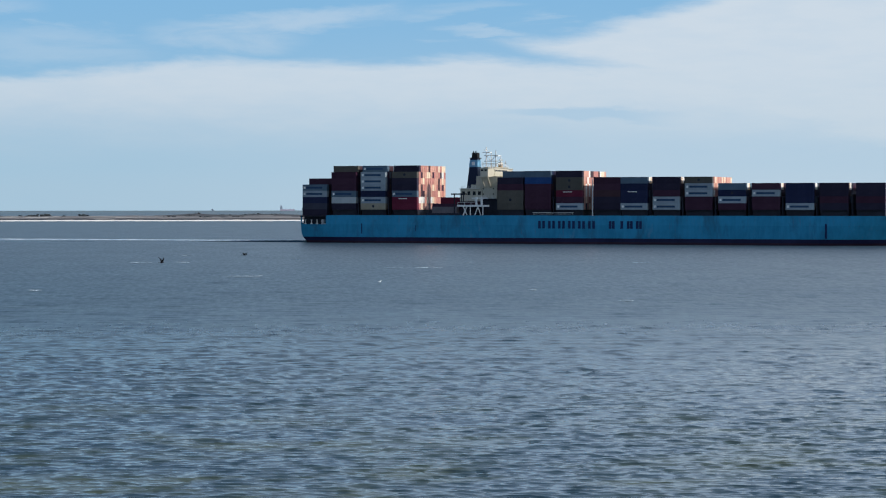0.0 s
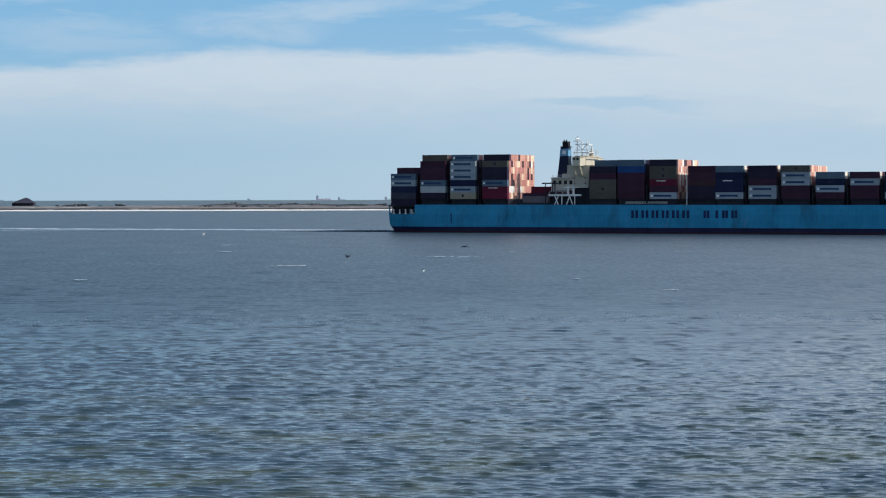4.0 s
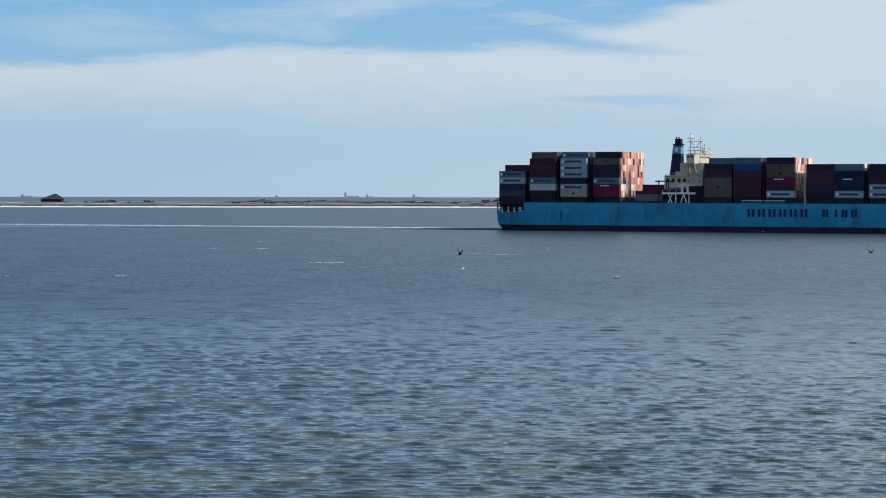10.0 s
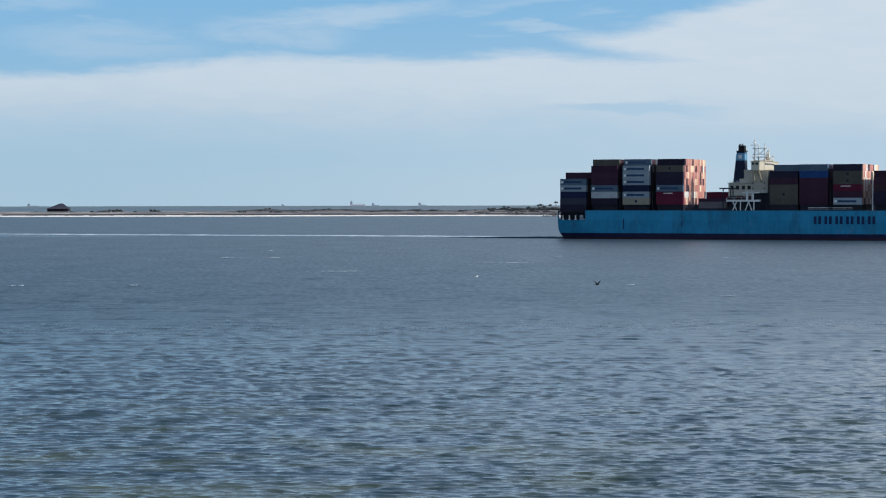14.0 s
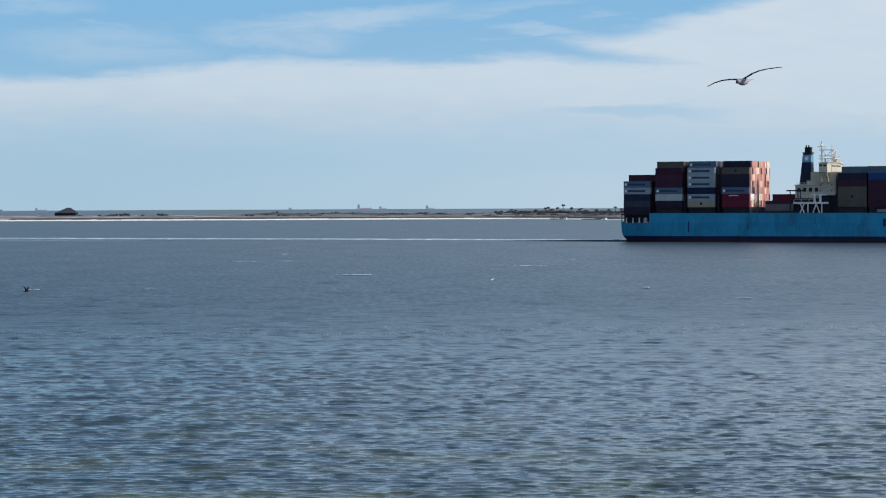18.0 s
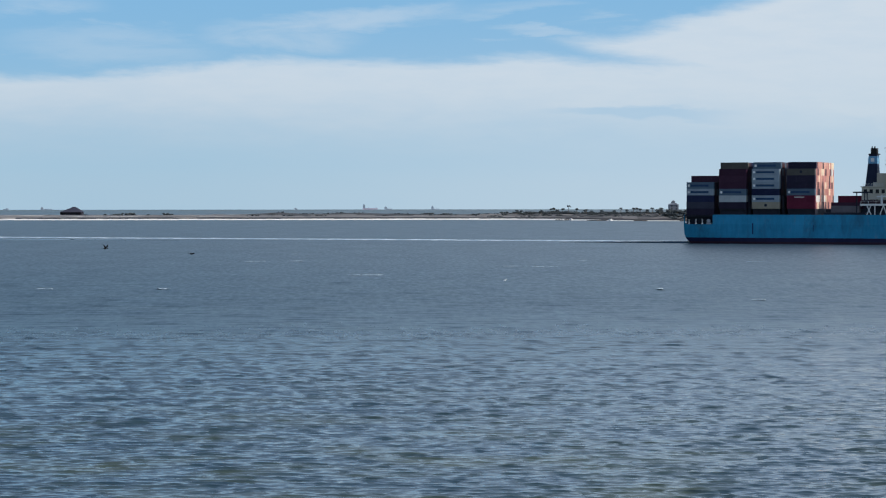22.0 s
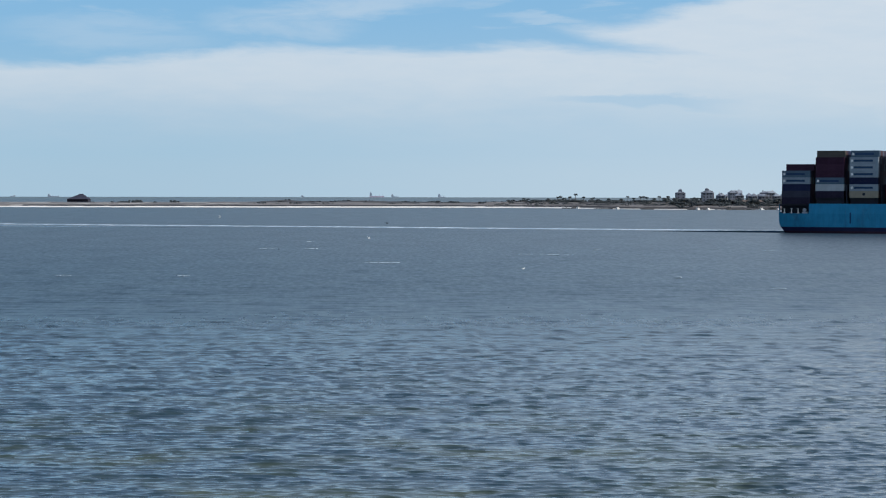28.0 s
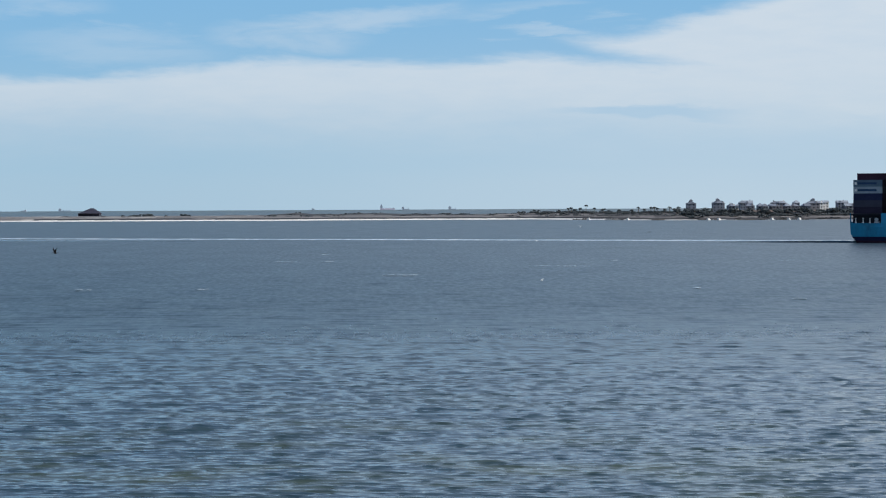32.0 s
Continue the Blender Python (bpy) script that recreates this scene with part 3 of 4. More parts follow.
box(bm, 77.4, 78.9, -2.34, -2.1, 35.4, 37.0)
part("plain_square", bm, BOX_PAINT["white"], band, "small white square")
ship_box("funnel_casing", "cream-grey engine casing", HOUSE_PAINT, (80.6, 84.2, -5.0, 5.0, 24.6, 30.4), (80.9, 84.0, -6.2, -5.0, 24.7, 27.4))
bm = bmesh.new()
for x, z in ((85.4, 43.6), (90.0, 42.0)):
    rod(bm, (x, -5.0, 34.0), (x, -5.0, z), 0.34, 0.22)
    rod(bm, (x, 2.0, 34.0), (x, 2.0, z - 2), 0.3, 0.2)
    rod(bm, (x, -5.0, z - 2.4), (x, 2.0, z - 2.4), 0.2)
for z in (37.2, 39.8):
    rod(bm, (84.4, -5.0, z), (91.0, -5.0, z), 0.22)
for x0, x1 in ((85.4, 87.7), (90.0, 87.7)):
    rod(bm, (x0, -5.0, 39.8), (x1, -5.0, 37.2), 0.16)
box(bm, 84.2, 91.2, -6.0, 3.4, 35.9, 36.15)
rod(bm, (85.4, -7.4, 42.2), (85.4, -2.6, 42.2), 0.2)
rod(bm, (83.6, -5.0, 41.2), (87.2, -5.0, 41.2), 0.18)
part("radar_mast", bm, WHITE_STEEL, ship, "white radar mast with crosstrees")
for x, y, z in ((86.4, -8.0, 40.4), (87.6, -15.8, 36.6), (90.0, 8.4, 37.4)):
    bm = bmesh.new()
    rod(bm, (x, y, 33.4), (x, y, z), 0.2, 0.13)
    rod(bm, (x - 0.8, y, z - 0.9), (x + 0.8, y, z - 0.9), 0.12)
    part("signal_mast", bm, WHITE_STEEL, ship)
for y0, y1, x, z in ((-9.2, 9.2, 91.0, 34.5), (-17.3, -9.6, 90.7, 34.05)):
    bm = bmesh.new()
    for dz in (0.55, 1.05):
        rod(bm, (x, y0, z + dz), (x, y1, z + dz), 0.05, sides=4)
    for k in range(9):
        y = y0 + (y1 - y0) * k / 8
        rod(bm, (x, y, z), (x, y, z + 1.05), 0.05, sides=4)
    part("roof_rail", bm, WHITE_STEEL, ship)
ship_box("deck_screen", "dull red-brown screen along the deck edge", BOX_PAINT["brown"], (75.8, 86.0, -14.2, -13.2, 16.6, 18.7), (76.6, 85.2, -14.0, -13.4, 18.7, 19.1))
bm = bmesh.new()
rod(bm, (88.4, 6.6, 34.4), (88.4, 6.6, 39.0), 0.36, 0.22)
rod(bm, (88.4, 4.4, 37.9), (88.4, 8.8, 37.9), 0.24)
box(bm, 87.8, 89.0, 5.0, 8.2, 36.6, 36.85)
part("scanner_mast", bm, HOUSE_PAINT, ship, "cream scanner mast on the bridge roof")
bm = bmesh.new()
lump(bm, (89.5, 2.6, 35.8), 0.9, (1.3, 1, 0.9), 2, 0.0, 2)
box(bm, 88.7, 90.3, 1.8, 3.4, 34.5, 35.5)
part("radome", bm, AMBER, ship, "ochre radome on the bridge roof")

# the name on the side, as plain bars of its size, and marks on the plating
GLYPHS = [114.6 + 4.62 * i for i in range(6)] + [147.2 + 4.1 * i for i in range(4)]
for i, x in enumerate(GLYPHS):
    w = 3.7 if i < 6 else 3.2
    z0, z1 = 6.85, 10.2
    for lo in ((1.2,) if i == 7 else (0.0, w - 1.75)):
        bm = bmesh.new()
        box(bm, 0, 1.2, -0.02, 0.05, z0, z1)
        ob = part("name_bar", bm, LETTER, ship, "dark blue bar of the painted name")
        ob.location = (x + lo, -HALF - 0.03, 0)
for x, z0, z1, w in ((29.4, 4.2, 8.9, 0.5), (242.2, 3.0, 9.2, 0.9), (56.0, 5.4, 8.2, 0.25)):
    ship_box("hull_mark", "dark vertical mark on the plating", LETTER, (x, x + w, -HALF - 0.04, -HALF + 0.05, z0, z1))


# ---- the low sandy land across the water ----
SAND = ground("pale_beach_sand", (0.60, 0.58, 0.55), (0.68, 0.66, 0.63), (0.52, 0.50, 0.46), 0.02)
SCRUB = ground("brown_dune_grass", (0.100, 0.094, 0.094), (0.165, 0.152, 0.146), (0.050, 0.050, 0.054), 0.03, stretch=(0.35, 1, 1))
DUNE = ground("pale_dry_dune_sand", (0.24, 0.23, 0.215), (0.34, 0.32, 0.30), (0.16, 0.15, 0.14), 0.03, stretch=(0.3, 1, 1))
WET = ground("dark_wet_bank", (0.016, 0.017, 0.021), (0.030, 0.028, 0.031), (0.011, 0.012, 0.016), 0.05, stretch=(0.3, 1, 1))
# Leaf tones are lifted and blued to paint in distance haze.
LEAF = ground("dark_green_leaves", (0.020, 0.030, 0.036), (0.038, 0.048, 0.052), (0.014, 0.020, 0.026), 0.6)
BARK = ground("grey_brown_bark", (0.10, 0.08, 0.06), (0.15, 0.12, 0.09), (0.06, 0.05, 0.04), 1.0)
FOAM = ground("white_foam", (0.27, 0.34, 0.41), (0.40, 0.47, 0.54), (0.20, 0.26, 0.32), 0.8)
ROCK = ground("dark_wet_rock", (0.05, 0.045, 0.04), (0.09, 0.08, 0.07), (0.03, 0.03, 0.03), 0.3)
# Grey, tan and pale village tones lean blue, with distance haze mixed in.
ROOFS = [paint("grey_shingle_roof", (0.15, 0.17, 0.21), 0.8, 0.5, 0.3), paint("brown_shingle_roof", (0.13, 0.10, 0.09), 0.8, 0.5, 0.3),
         paint("dark_roof", (0.026, 0.028, 0.046), 0.8, 0.5, 0.3), paint("pale_metal_roof", (0.22, 0.245, 0.285), 0.5, 0.5, 0.15)]
WALLS = [paint("grey_clapboard", (0.145, 0.165, 0.21), 0.7, 0.6, 0.15), paint("white_clapboard", (0.66, 0.66, 0.65), 0.6, 0.6, 0.1),
         paint("tan_clapboard", (0.165, 0.165, 0.185), 0.7, 0.6, 0.15), paint("dark_weathered_wood", (0.026, 0.026, 0.042), 0.8, 0.6, 0.3)]


def smooth(v, lo, hi):
    u = min(1.0, max(0.0, (v - lo) / (hi - lo)))
    return u * u * (3 - 2 * u)


def shore(x):
    return 2142 - 150 * smooth(x, 130, 270) + 7 * math.sin(x * 0.011) + 4 * math.sin(x * 0.031 + 1)


def dunes(x, d):
    return (2.1 * math.exp(-((x + 92) / 34) ** 2 - ((d - 190) / 60) ** 2) + 2.3 * math.exp(-((x + 8) / 42) ** 2 - ((d - 185) / 60) ** 2)
            + 1.1 * math.exp(-((x - 70) / 50) ** 2 - ((d - 150) / 60) ** 2) + 0.9 * math.exp(-((x - 135) / 26) ** 2 - ((d - 140) / 50) ** 2))


def land_height(x, y):
    d = y - shore(x)
    depth = 400 + 60 * math.sin(x * 0.004 + 0.5) + 100 * smooth(x, 130, 270)
    rise = smooth(d, -5, 24) * 0.72 + 0.28 * smooth(d, 25, 120)
    fall = min(1.0, max(0.0, (depth - d) / 120))
    h = (4.1 + 1.1 * noise.noise((x * 0.011, y * 0.02, 0)) + 0.6 * noise.noise((x * 0.05, y * 0.05, 3))) * rise * fall - 0.5
    return h + dunes(x, d) + 1.6 * smooth(x, 120, 200) * rise * fall


def cover(x, h, d):
    """Beach, dark eroded bank, dune grass, dark heath or bare dune sand."""
    beach = 1.15 - 0.75 * smooth(x, 170, 270) - 0.3 * smooth(x, 300, 340)
    if h < beach:
        return 0
    ragged = noise.noise((x * 0.03, d * 0.05, 2))
    if h < beach + 1.35 + 0.4 * ragged + 0.5 * smooth(x, 150, 260) and x > -345 + 60 * ragged:
        return 2
    if abs(x - 58 + 6 * ragged) < 7 and 70 < d < 105:
        return 3
    if dunes(x, d) + 0.35 * ragged > 0.55:
        return 2
    patch = noise.noise((x * 0.022, d * 0.035, 8)) + 0.6 * noise.noise((x * 0.07, d * 0.09, 4))
    if x > -120 and h > 3.2 and patch > 0.12 - 0.3 * smooth(x, 120, 220):
        return 2
    bare = noise.noise((x * 0.03, d * 0.05, 5))
    return 3 if bare > 0.25 + 0.5 * smooth(x, -190, -60) else 1


def make_land():
    bm = bmesh.new()
    nx, west, wide = 520, -720.0, 1640.0
    steps = [-8 + 2.0 * j for j in range(24)] + [40 + 560 * (j / 26) ** 1.4 for j in range(1, 27)]
    ny = len(steps) - 1
    grid = []
    for j in range(ny + 1):
        row = []
        for i in range(nx + 1):
            x = west + wide * i / nx
            y = shore(x) + steps[j]
            row.append(bm.verts.new((x, y, land_height(x, y))))
        grid.append(row)
    for j in range(ny):
        for i in range(nx):
            f = bm.faces.new((grid[j][i], grid[j][i + 1], grid[j + 1][i + 1], grid[j + 1][i]))
            f.smooth = True
            f.material_index = cover(west + wide * i / nx, f.calc_center_median().z, steps[j])
    ob = new("ground", mesh_of("ground", bm, [SAND, SCRUB, WET, DUNE]))
    return tagged(ob, "low sandy spit with brown dune grass and a pale beach", "land", kind="structure")


make_land()


def stand(x, y):
    return pose(x, y, land_height(x, y) - 0.15)


def beach_house(name, label, x, y, w, d, storeys, wall, roof, pitch=2.6, stilts=0.0, hip=True, porch=False, skew=False):
    h = thing(name, label, "house", "houses on the far shore", stand(x, y))
    top = stilts + storeys * 2.9
    bm = bmesh.new()
    box(bm, -w / 2, w / 2, -d / 2, d / 2, stilts, top)
    walls = part("wall", bm, wall, h)
    bm = bmesh.new()
    inset = min(w, d) * 0.42 if hip else 0.0
    o = 0.7
    lo = [bm.verts.new(p) for p in ((-w / 2 - o, -d / 2 - o, top), (w / 2 + o, -d / 2 - o, top), (w / 2 + o, d / 2 + o, top), (-w / 2 - o, d / 2 + o, top))]
    far_in = 0.55 * w if skew else inset                          # the ridge of the lone house stands off centre
    hi = [bm.verts.new((-w / 2 + far_in - (0 if hip else o), 0, top + pitch)), bm.verts.new((w / 2 - inset + (0 if hip else o), 0, top + pitch))]
    for f in ((lo[0], lo[1], hi[1], hi[0]), (lo[2], lo[3], hi[0], hi[1]), (lo[1], lo[2], hi[1]), (lo[3], lo[0], hi[0]), lo[::-1]):
        bm.faces.new(f)
    part("roof", bm, roof, h)
    bm = bmesh.new()
    box(bm, -0.55, 0.55, -0.1, 0.05, -0.75, 0.75)
    me = mesh_of("window", bm, GLASS)
    count = max(2, int(w / 3.2))
    for s in range(storeys):
        for i in range(count):
            shared("window", me, walls, -w / 2 + (i + 0.5) * w / count, -d / 2, stilts + s * 2.9 + 1.6)
    if stilts:
        bm = bmesh.new()
        box(bm, -0.2, 0.2, -0.2, 0.2, -0.3, stilts)
        me = mesh_of("stilt", bm, WALLS[3])
        for i in range(4):
            for yy in (-d / 2 + 0.3, d / 2 - 0.3):
                shared("stilt", me, h, -w / 2 + 0.3 + i * (w - 0.6) / 3, yy, 0)
    if not porch and w > 6.5:
        bm = bmesh.new()
        k = 1 if int(x) % 2 else -1
        box(bm, k * w * 0.22 - 1.1, k * w * 0.22 + 1.1, -d / 2 - 0.1, 0.0, top + 0.2, top + pitch * 0.75, 0, (0.5, 0.5, 0.3, 0))
        part("dormer", bm, wall, h)
        bm = bmesh.new()
        box(bm, -k * w * 0.2 - 0.35, -k * w * 0.2 + 0.35, 0.2, 0.9, top + pitch * 0.4, top + pitch + 0.8)
        part("chimney", bm, wall, h)
    if hip and storeys > 2 and w >= 9:
        bm = bmesh.new()
        box(bm, -1.5, 1.5, -1.5, 1.5, top + pitch * 0.6, top + pitch + 1.3)
        box(bm, -1.9, 1.9, -1.9, 1.9, top + pitch + 1.3, top + pitch + 2.4, 0, (1.7, 1.7, 1.7, 1.7))
        part("cupola", bm, roof, h, "small square cupola")
    if porch:
        bm = bmesh.new()
        box(bm, -w / 2, w / 2, -d / 2 - 2.2, -d / 2, stilts + 2.6, stilts + 2.85)
        box(bm, -w / 2, w / 2, -d / 2 - 2.2, -d / 2, stilts - 0.2, stilts)
        for i in range(5):
            box(bm, -w / 2 + i * (w - 0.3) / 4, -w / 2 + i * (w - 0.3) / 4 + 0.3, -d / 2 - 2.2, -d / 2 - 1.9, stilts, stilts + 2.6)
        part("porch", bm, wall, h)
    return h


beach_house("lone_house", "dark weathered house with a hipped roof on the spit", -314.0, 2330, 22.5, 17, 1, WALLS[3], ROOFS[2], 5.6, 1.3, True, True, True)

r = random.Random(11)
# the row of beach houses at the far shore's village
ROW = [(311.5, 9.0, 3, 0, 0, 2.0, True), (332.5, 10, 3, 0, 0, 2.4, True), (431, 12, 3, 2, 0, 2.8, True), (443, 7.5, 3, 1, 3, 2.0, False), (450.5, 6.5, 3, 1, 3, 2.0, False)]
ROW += [(344 + 3.25 * i + r.uniform(-1.5, 1.5), r.uniform(5, 9), r.choice((2, 2, 2, 3)), r.choice((0, 2, 0, 2, 1)), r.choice((0, 0, 3)), r.uniform(1.8, 3.2), r.random() < 0.7) for i in range(25)]
ROW += [(460 + 6 * i + r.uniform(-1.5, 1.5), r.uniform(8, 12), r.choice((2, 3)), r.choice((0, 2)), r.choice((0, 3)), r.uniform(1.8, 3.0), r.random() < 0.7) for i in range(9)]
for x, w, st, wl, rf, p, hip in ROW:
    names = {0: "grey", 1: "white", 2: "tan"}
    beach_house("beach_house", names[wl] + " raised beach house with a pitched roof above the trees", x, 2115 + r.uniform(-18, 60), w, 10, st, WALLS[wl], ROOFS[rf], p, 1.4, hip)
for x, w in ((362, 26), (379, 17), (394, 14), (418, 12)):
    beach_house("low_shed", "long low shed with a brown roof near the water", x, 2062, w, 9, 1, WALLS[2], ROOFS[1], 1.6, 0.0, False)


def tree(x, y, height, spread, seed):
    t = thing("tree", "dark green wind-bent tree on the far shore", "tree", "trees on the far shore", stand(x, y))
    rr = random.Random(seed)
    bm = bmesh.new()
    rod(bm, (0, 0, -0.3), (0.2, 0, height * 0.55), 0.24, 0.12)
    for k in range(4):
        a = rr.uniform(0, 6.28)
        rod(bm, (0.15, 0, height * 0.4), (spread * 0.4 * math.cos(a), spread * 0.4 * math.sin(a), height * 0.75), 0.1, 0.05, 5)
    part("trunk", bm, BARK, t)
    bm = bmesh.new()
    for k in range(26):
        a, q = rr.uniform(0, 6.28), math.sqrt(rr.random())
        lump(bm, (spread * 0.5 * q * math.cos(a), spread * 0.5 * q * math.sin(a), height * rr.uniform(0.45, 0.98)), rr.uniform(0.35, 0.9) * spread * 0.16 + 0.2, (1.2, 1.2, 0.7), seed * 31 + k, 0.6)
    part("crown", bm, LEAF, t)


def palm(x, y, height, seed):
    t = thing("palm_tree", "tall palm with a ragged dark crown on the far shore", "palm tree", "palms on the far shore", stand(x, y))
    rr = random.Random(seed)
    lean = rr.uniform(-0.6, 0.6)
    bm = bmesh.new()
    rod(bm, (0, 0, -0.3), (lean * 0.4, 0, height * 0.5), 0.38, 0.30)
    rod(bm, (lean * 0.4, 0, height * 0.5), (lean, 0, height), 0.30, 0.22)
    part("trunk", bm, BARK, t)
    bm = bmesh.new()
    for k in range(18):
        a, up = rr.uniform(0, 6.28), rr.uniform(-0.5, 0.9)
        q = Vector((math.cos(a), math.sin(a), 0))
        p0, side = Vector((lean, 0, height)), Vector((-math.sin(a), math.cos(a), 0))
        out = rr.uniform(0.55, 1.1)
        p1, p2 = p0 + q * 1.5 * out + Vector((0, 0, up)), p0 + q * 2.7 * out + Vector((0, 0, up - 0.9))
        v = [bm.verts.new(c) for c in (p0, p1 + side * 0.9, p2, p1 - side * 0.9, p1 + Vector((0, 0, 0.25)))]
        for f in ((0, 1, 4), (1, 2, 4), (2, 3, 4), (3, 0, 4)):
            bm.faces.new([v[i] for i in f])
    part("crown", bm, LEAF, t)


def shrub(x, y, w, h, seed, label="dark low scrub on the dunes"):
    bm = bmesh.new()
    rr = random.Random(seed)
    for k in range(14):
        lump(bm, (rr.uniform(-w, w) * 0.5, rr.uniform(-1.5, 1.5), h * rr.uniform(0.2, 0.75)), rr.uniform(0.25, 0.42) * h, (1.5, 1.2, 0.8), seed + k, 0.6)
    ob = new("shrub", mesh_of("shrub", bm, LEAF))
    ob.matrix_world = stand(x, y)
    tagged(ob, label, "shrub", "scrub on the spit")


for i, (x, w, h) in enumerate(((-278, 3, 1.6), (-270, 4, 2.0), (-265.5, 5, 2.4), (-256, 9, 3.0), (-249, 7, 3.2), (-213, 6, 3.0), (-208, 5, 2.0), (-232, 3, 1.3), (-300, 5, 1.4), (-338, 4, 1.4))):
    shrub(x, 2326 + (i % 3) * 3, w, h, 40 + i)
for i in range(46):
    x = r.uniform(-120, 180)
    shrub(x, shore(x) + r.uniform(70, 230), r.uniform(5, 16), r.uniform(0.8, 1.9), 100 + i * 7)
for i in range(40):
    x = r.uniform(150, 300)
    shrub(x, shore(x) + r.uniform(90, 300), r.uniform(5, 12), r.uniform(1.2, 2.6), 500 + i * 7)
for i, (x, h) in enumerate(((164, 5), (168, 4.6), (197.5, 7), (201, 7.4), (204, 6.6), (214, 9.0), (224, 6.4), (228.5, 7.2), (231, 7), (237, 6), (258, 6.4), (263, 7.2), (276, 7), (279, 7.2),
                            (281.5, 6.6), (294, 6.4), (299, 7.4), (302, 7.2), (318, 6.5), (325, 6.2), (189, 5.2), (209, 6), (246, 5), (270, 5), (288, 5.5))):
    palm(x, 2290 - (x - 160) * 0.9 + r.uniform(-14, 14), (h - 1.0) * r.uniform(0.62, 1.08), 900 + i)
for i in range(125):
    x = r.uniform(287, 505)
    tree(x, shore(x) + r.uniform(42, 100), r.uniform(3.4, 6.6) * (1.25 if i % 9 == 0 else 1.0), r.uniform(4, 8), 300 + i)
for i in range(16):
    x = r.uniform(193, 236)
    shrub(x, 2255 + r.uniform(-20, 20), r.uniform(6, 13), r.uniform(1.8, 3.4), 6100 + i * 7, "dark thicket under the palms")
for i in range(90):
    x = r.uniform(282, 505)
    tree(x, shore(x) + r.uniform(18, 60), r.uniform(1.4, 3.4), r.uniform(3, 7), 1300 + i)
for i in range(50):
    x = 160 + i * 3.0 + r.uniform(-4, 4)
    tree(x, shore(x) + r.uniform(120, 260), r.uniform(1.4, 2.6), r.uniform(4, 8), 700 + i)

for i in range(70):
    x = r.uniform(284, 505)
    shrub(x, shore(x) + r.uniform(6, 40), r.uniform(4, 10), r.uniform(1.0, 2.2), 2500 + i * 7, "dark low scrub down to the village shore")

for i in range(80):
    x = r.uniform(130, 300)
    shrub(x, shore(x) + r.uniform(14, 110), r.uniform(3, 10), r.uniform(0.5, 1.4), 3500 + i * 7, "low grey-green scrub on the dune slope")


def jetty(x0, x1):
    y = shore((x0 + x1) / 2) - 10
    t = thing("rock_jetty", "low dark jetty of heaped rocks at the water's edge", "jetty", "rock jetties", pose((x0 + x1) / 2, y, 0))
    rr = random.Random(int(x0))
    for k in range(int((x1 - x0) / 1.6)):
        bm = bmesh.new()
        lump(bm, (x0 - (x0 + x1) / 2 + k * 1.6 + rr.uniform(-0.5, 0.5), rr.uniform(-1.5, 1.5), 0.15), rr.uniform(0.8, 1.5), (1.2, 1.1, 0.7), k + int(x0), 0.5)
        part("rock", bm, ROCK, t)


for a, b in ((187, 201), (213, 231), (252, 265), (294, 315), (330, 356), (367, 398)):
    jetty(a, b)


def boat(x, w):
    y = shore(x) - 22
    t = thing("motor_boat", "small white motor boat moored off the village", "boat", "moored boats", pose(x, y, 0, 0, 0, 40))
    w *= 0.8
    bm = bmesh.new()
    box(bm, -w / 2 + 0.4, w / 2 - 0.7, -0.9, 0.9, -0.4, 0.9, 0, (-0.4, -0.7, -0.3, -0.3))
    part("hull", bm, WALLS[1], t)
    bm = bmesh.new()
    box(bm, -w * 0.36, w * 0.25, -0.85, 0.85, 0.9, 1.9, 0, (0.1, 0.25, 0.05, 0.05))
    part("cabin", bm, WALLS[1], t)
    bm = bmesh.new()
    box(bm, -w * 0.2, w * 0.1, -0.87, 0.87, 1.3, 1.55)
    part("window", bm, GLASS, t)


for x, w in ((301.4, 5.0), (310.7, 4.6), (359.7, 4.6), (375.3, 3.4), (385.2, 4.4), (199.6, 3.6), (231.8, 4.4)):
    boat(x, w)

# ships riding at anchor out at sea
# Pale bluish tones paint in the haze over the distant ships.
SEA_PINK = paint("hazed_lilac_hull", (0.46, 0.43, 0.54), 0.7)
SEA_GREY = paint("hazed_grey_paint", (0.28, 0.34, 0.42), 0.7)


def far_ship(x, length, tall, red, flip=1):
    t = thing("anchored_ship", ("haze-pale lilac" if red else "grey") + " cargo ship at anchor on the horizon", "ship", "ships at anchor", pose(x, 4780, 0))
    bm = bmesh.new()
    box(bm, -length / 2, length / 2, -4, 4, -2, 3.2 if red else 1.6, 0, (-0.6, -0.6, 0, 0))
    part("hull", bm, SEA_PINK if red else SEA_GREY, t)
    bm = bmesh.new()
    a = -flip * length * 0.42
    box(bm, a - 2.6, a + 2.6, -3.5, 3.5, 1.6, tall * 0.72)
    box(bm, a - 1.6, a + 1.2, -3.5, 3.5, tall * 0.72, tall * 0.9)
    part("bridge", bm, SEA_GREY, t)
    bm = bmesh.new()
    rod(bm, (a, 0, tall * 0.9), (a, 0, tall), 0.5)
    part("mast", bm, SEA_GREY, t)
    for k in (-0.1, 0.2, 0.42):
        bm = bmesh.new()
        rod(bm, (flip * length * k, 0, 1.5), (flip * length * k, 0, tall * 0.5), 0.4)
        part("derrick", bm, SEA_GREY, t)


for x, length, tall, red, flip in ((15, 32, 12.5, True, 1), (56, 15, 7.5, False, 1), (160, 15, 8.5, False, 1), (-700, 24, 7, False, 1), (-149, 5, 4.5, False, 1), (-790, 9, 4, False, -1)):
    far_ship(x, length, tall, red, flip)


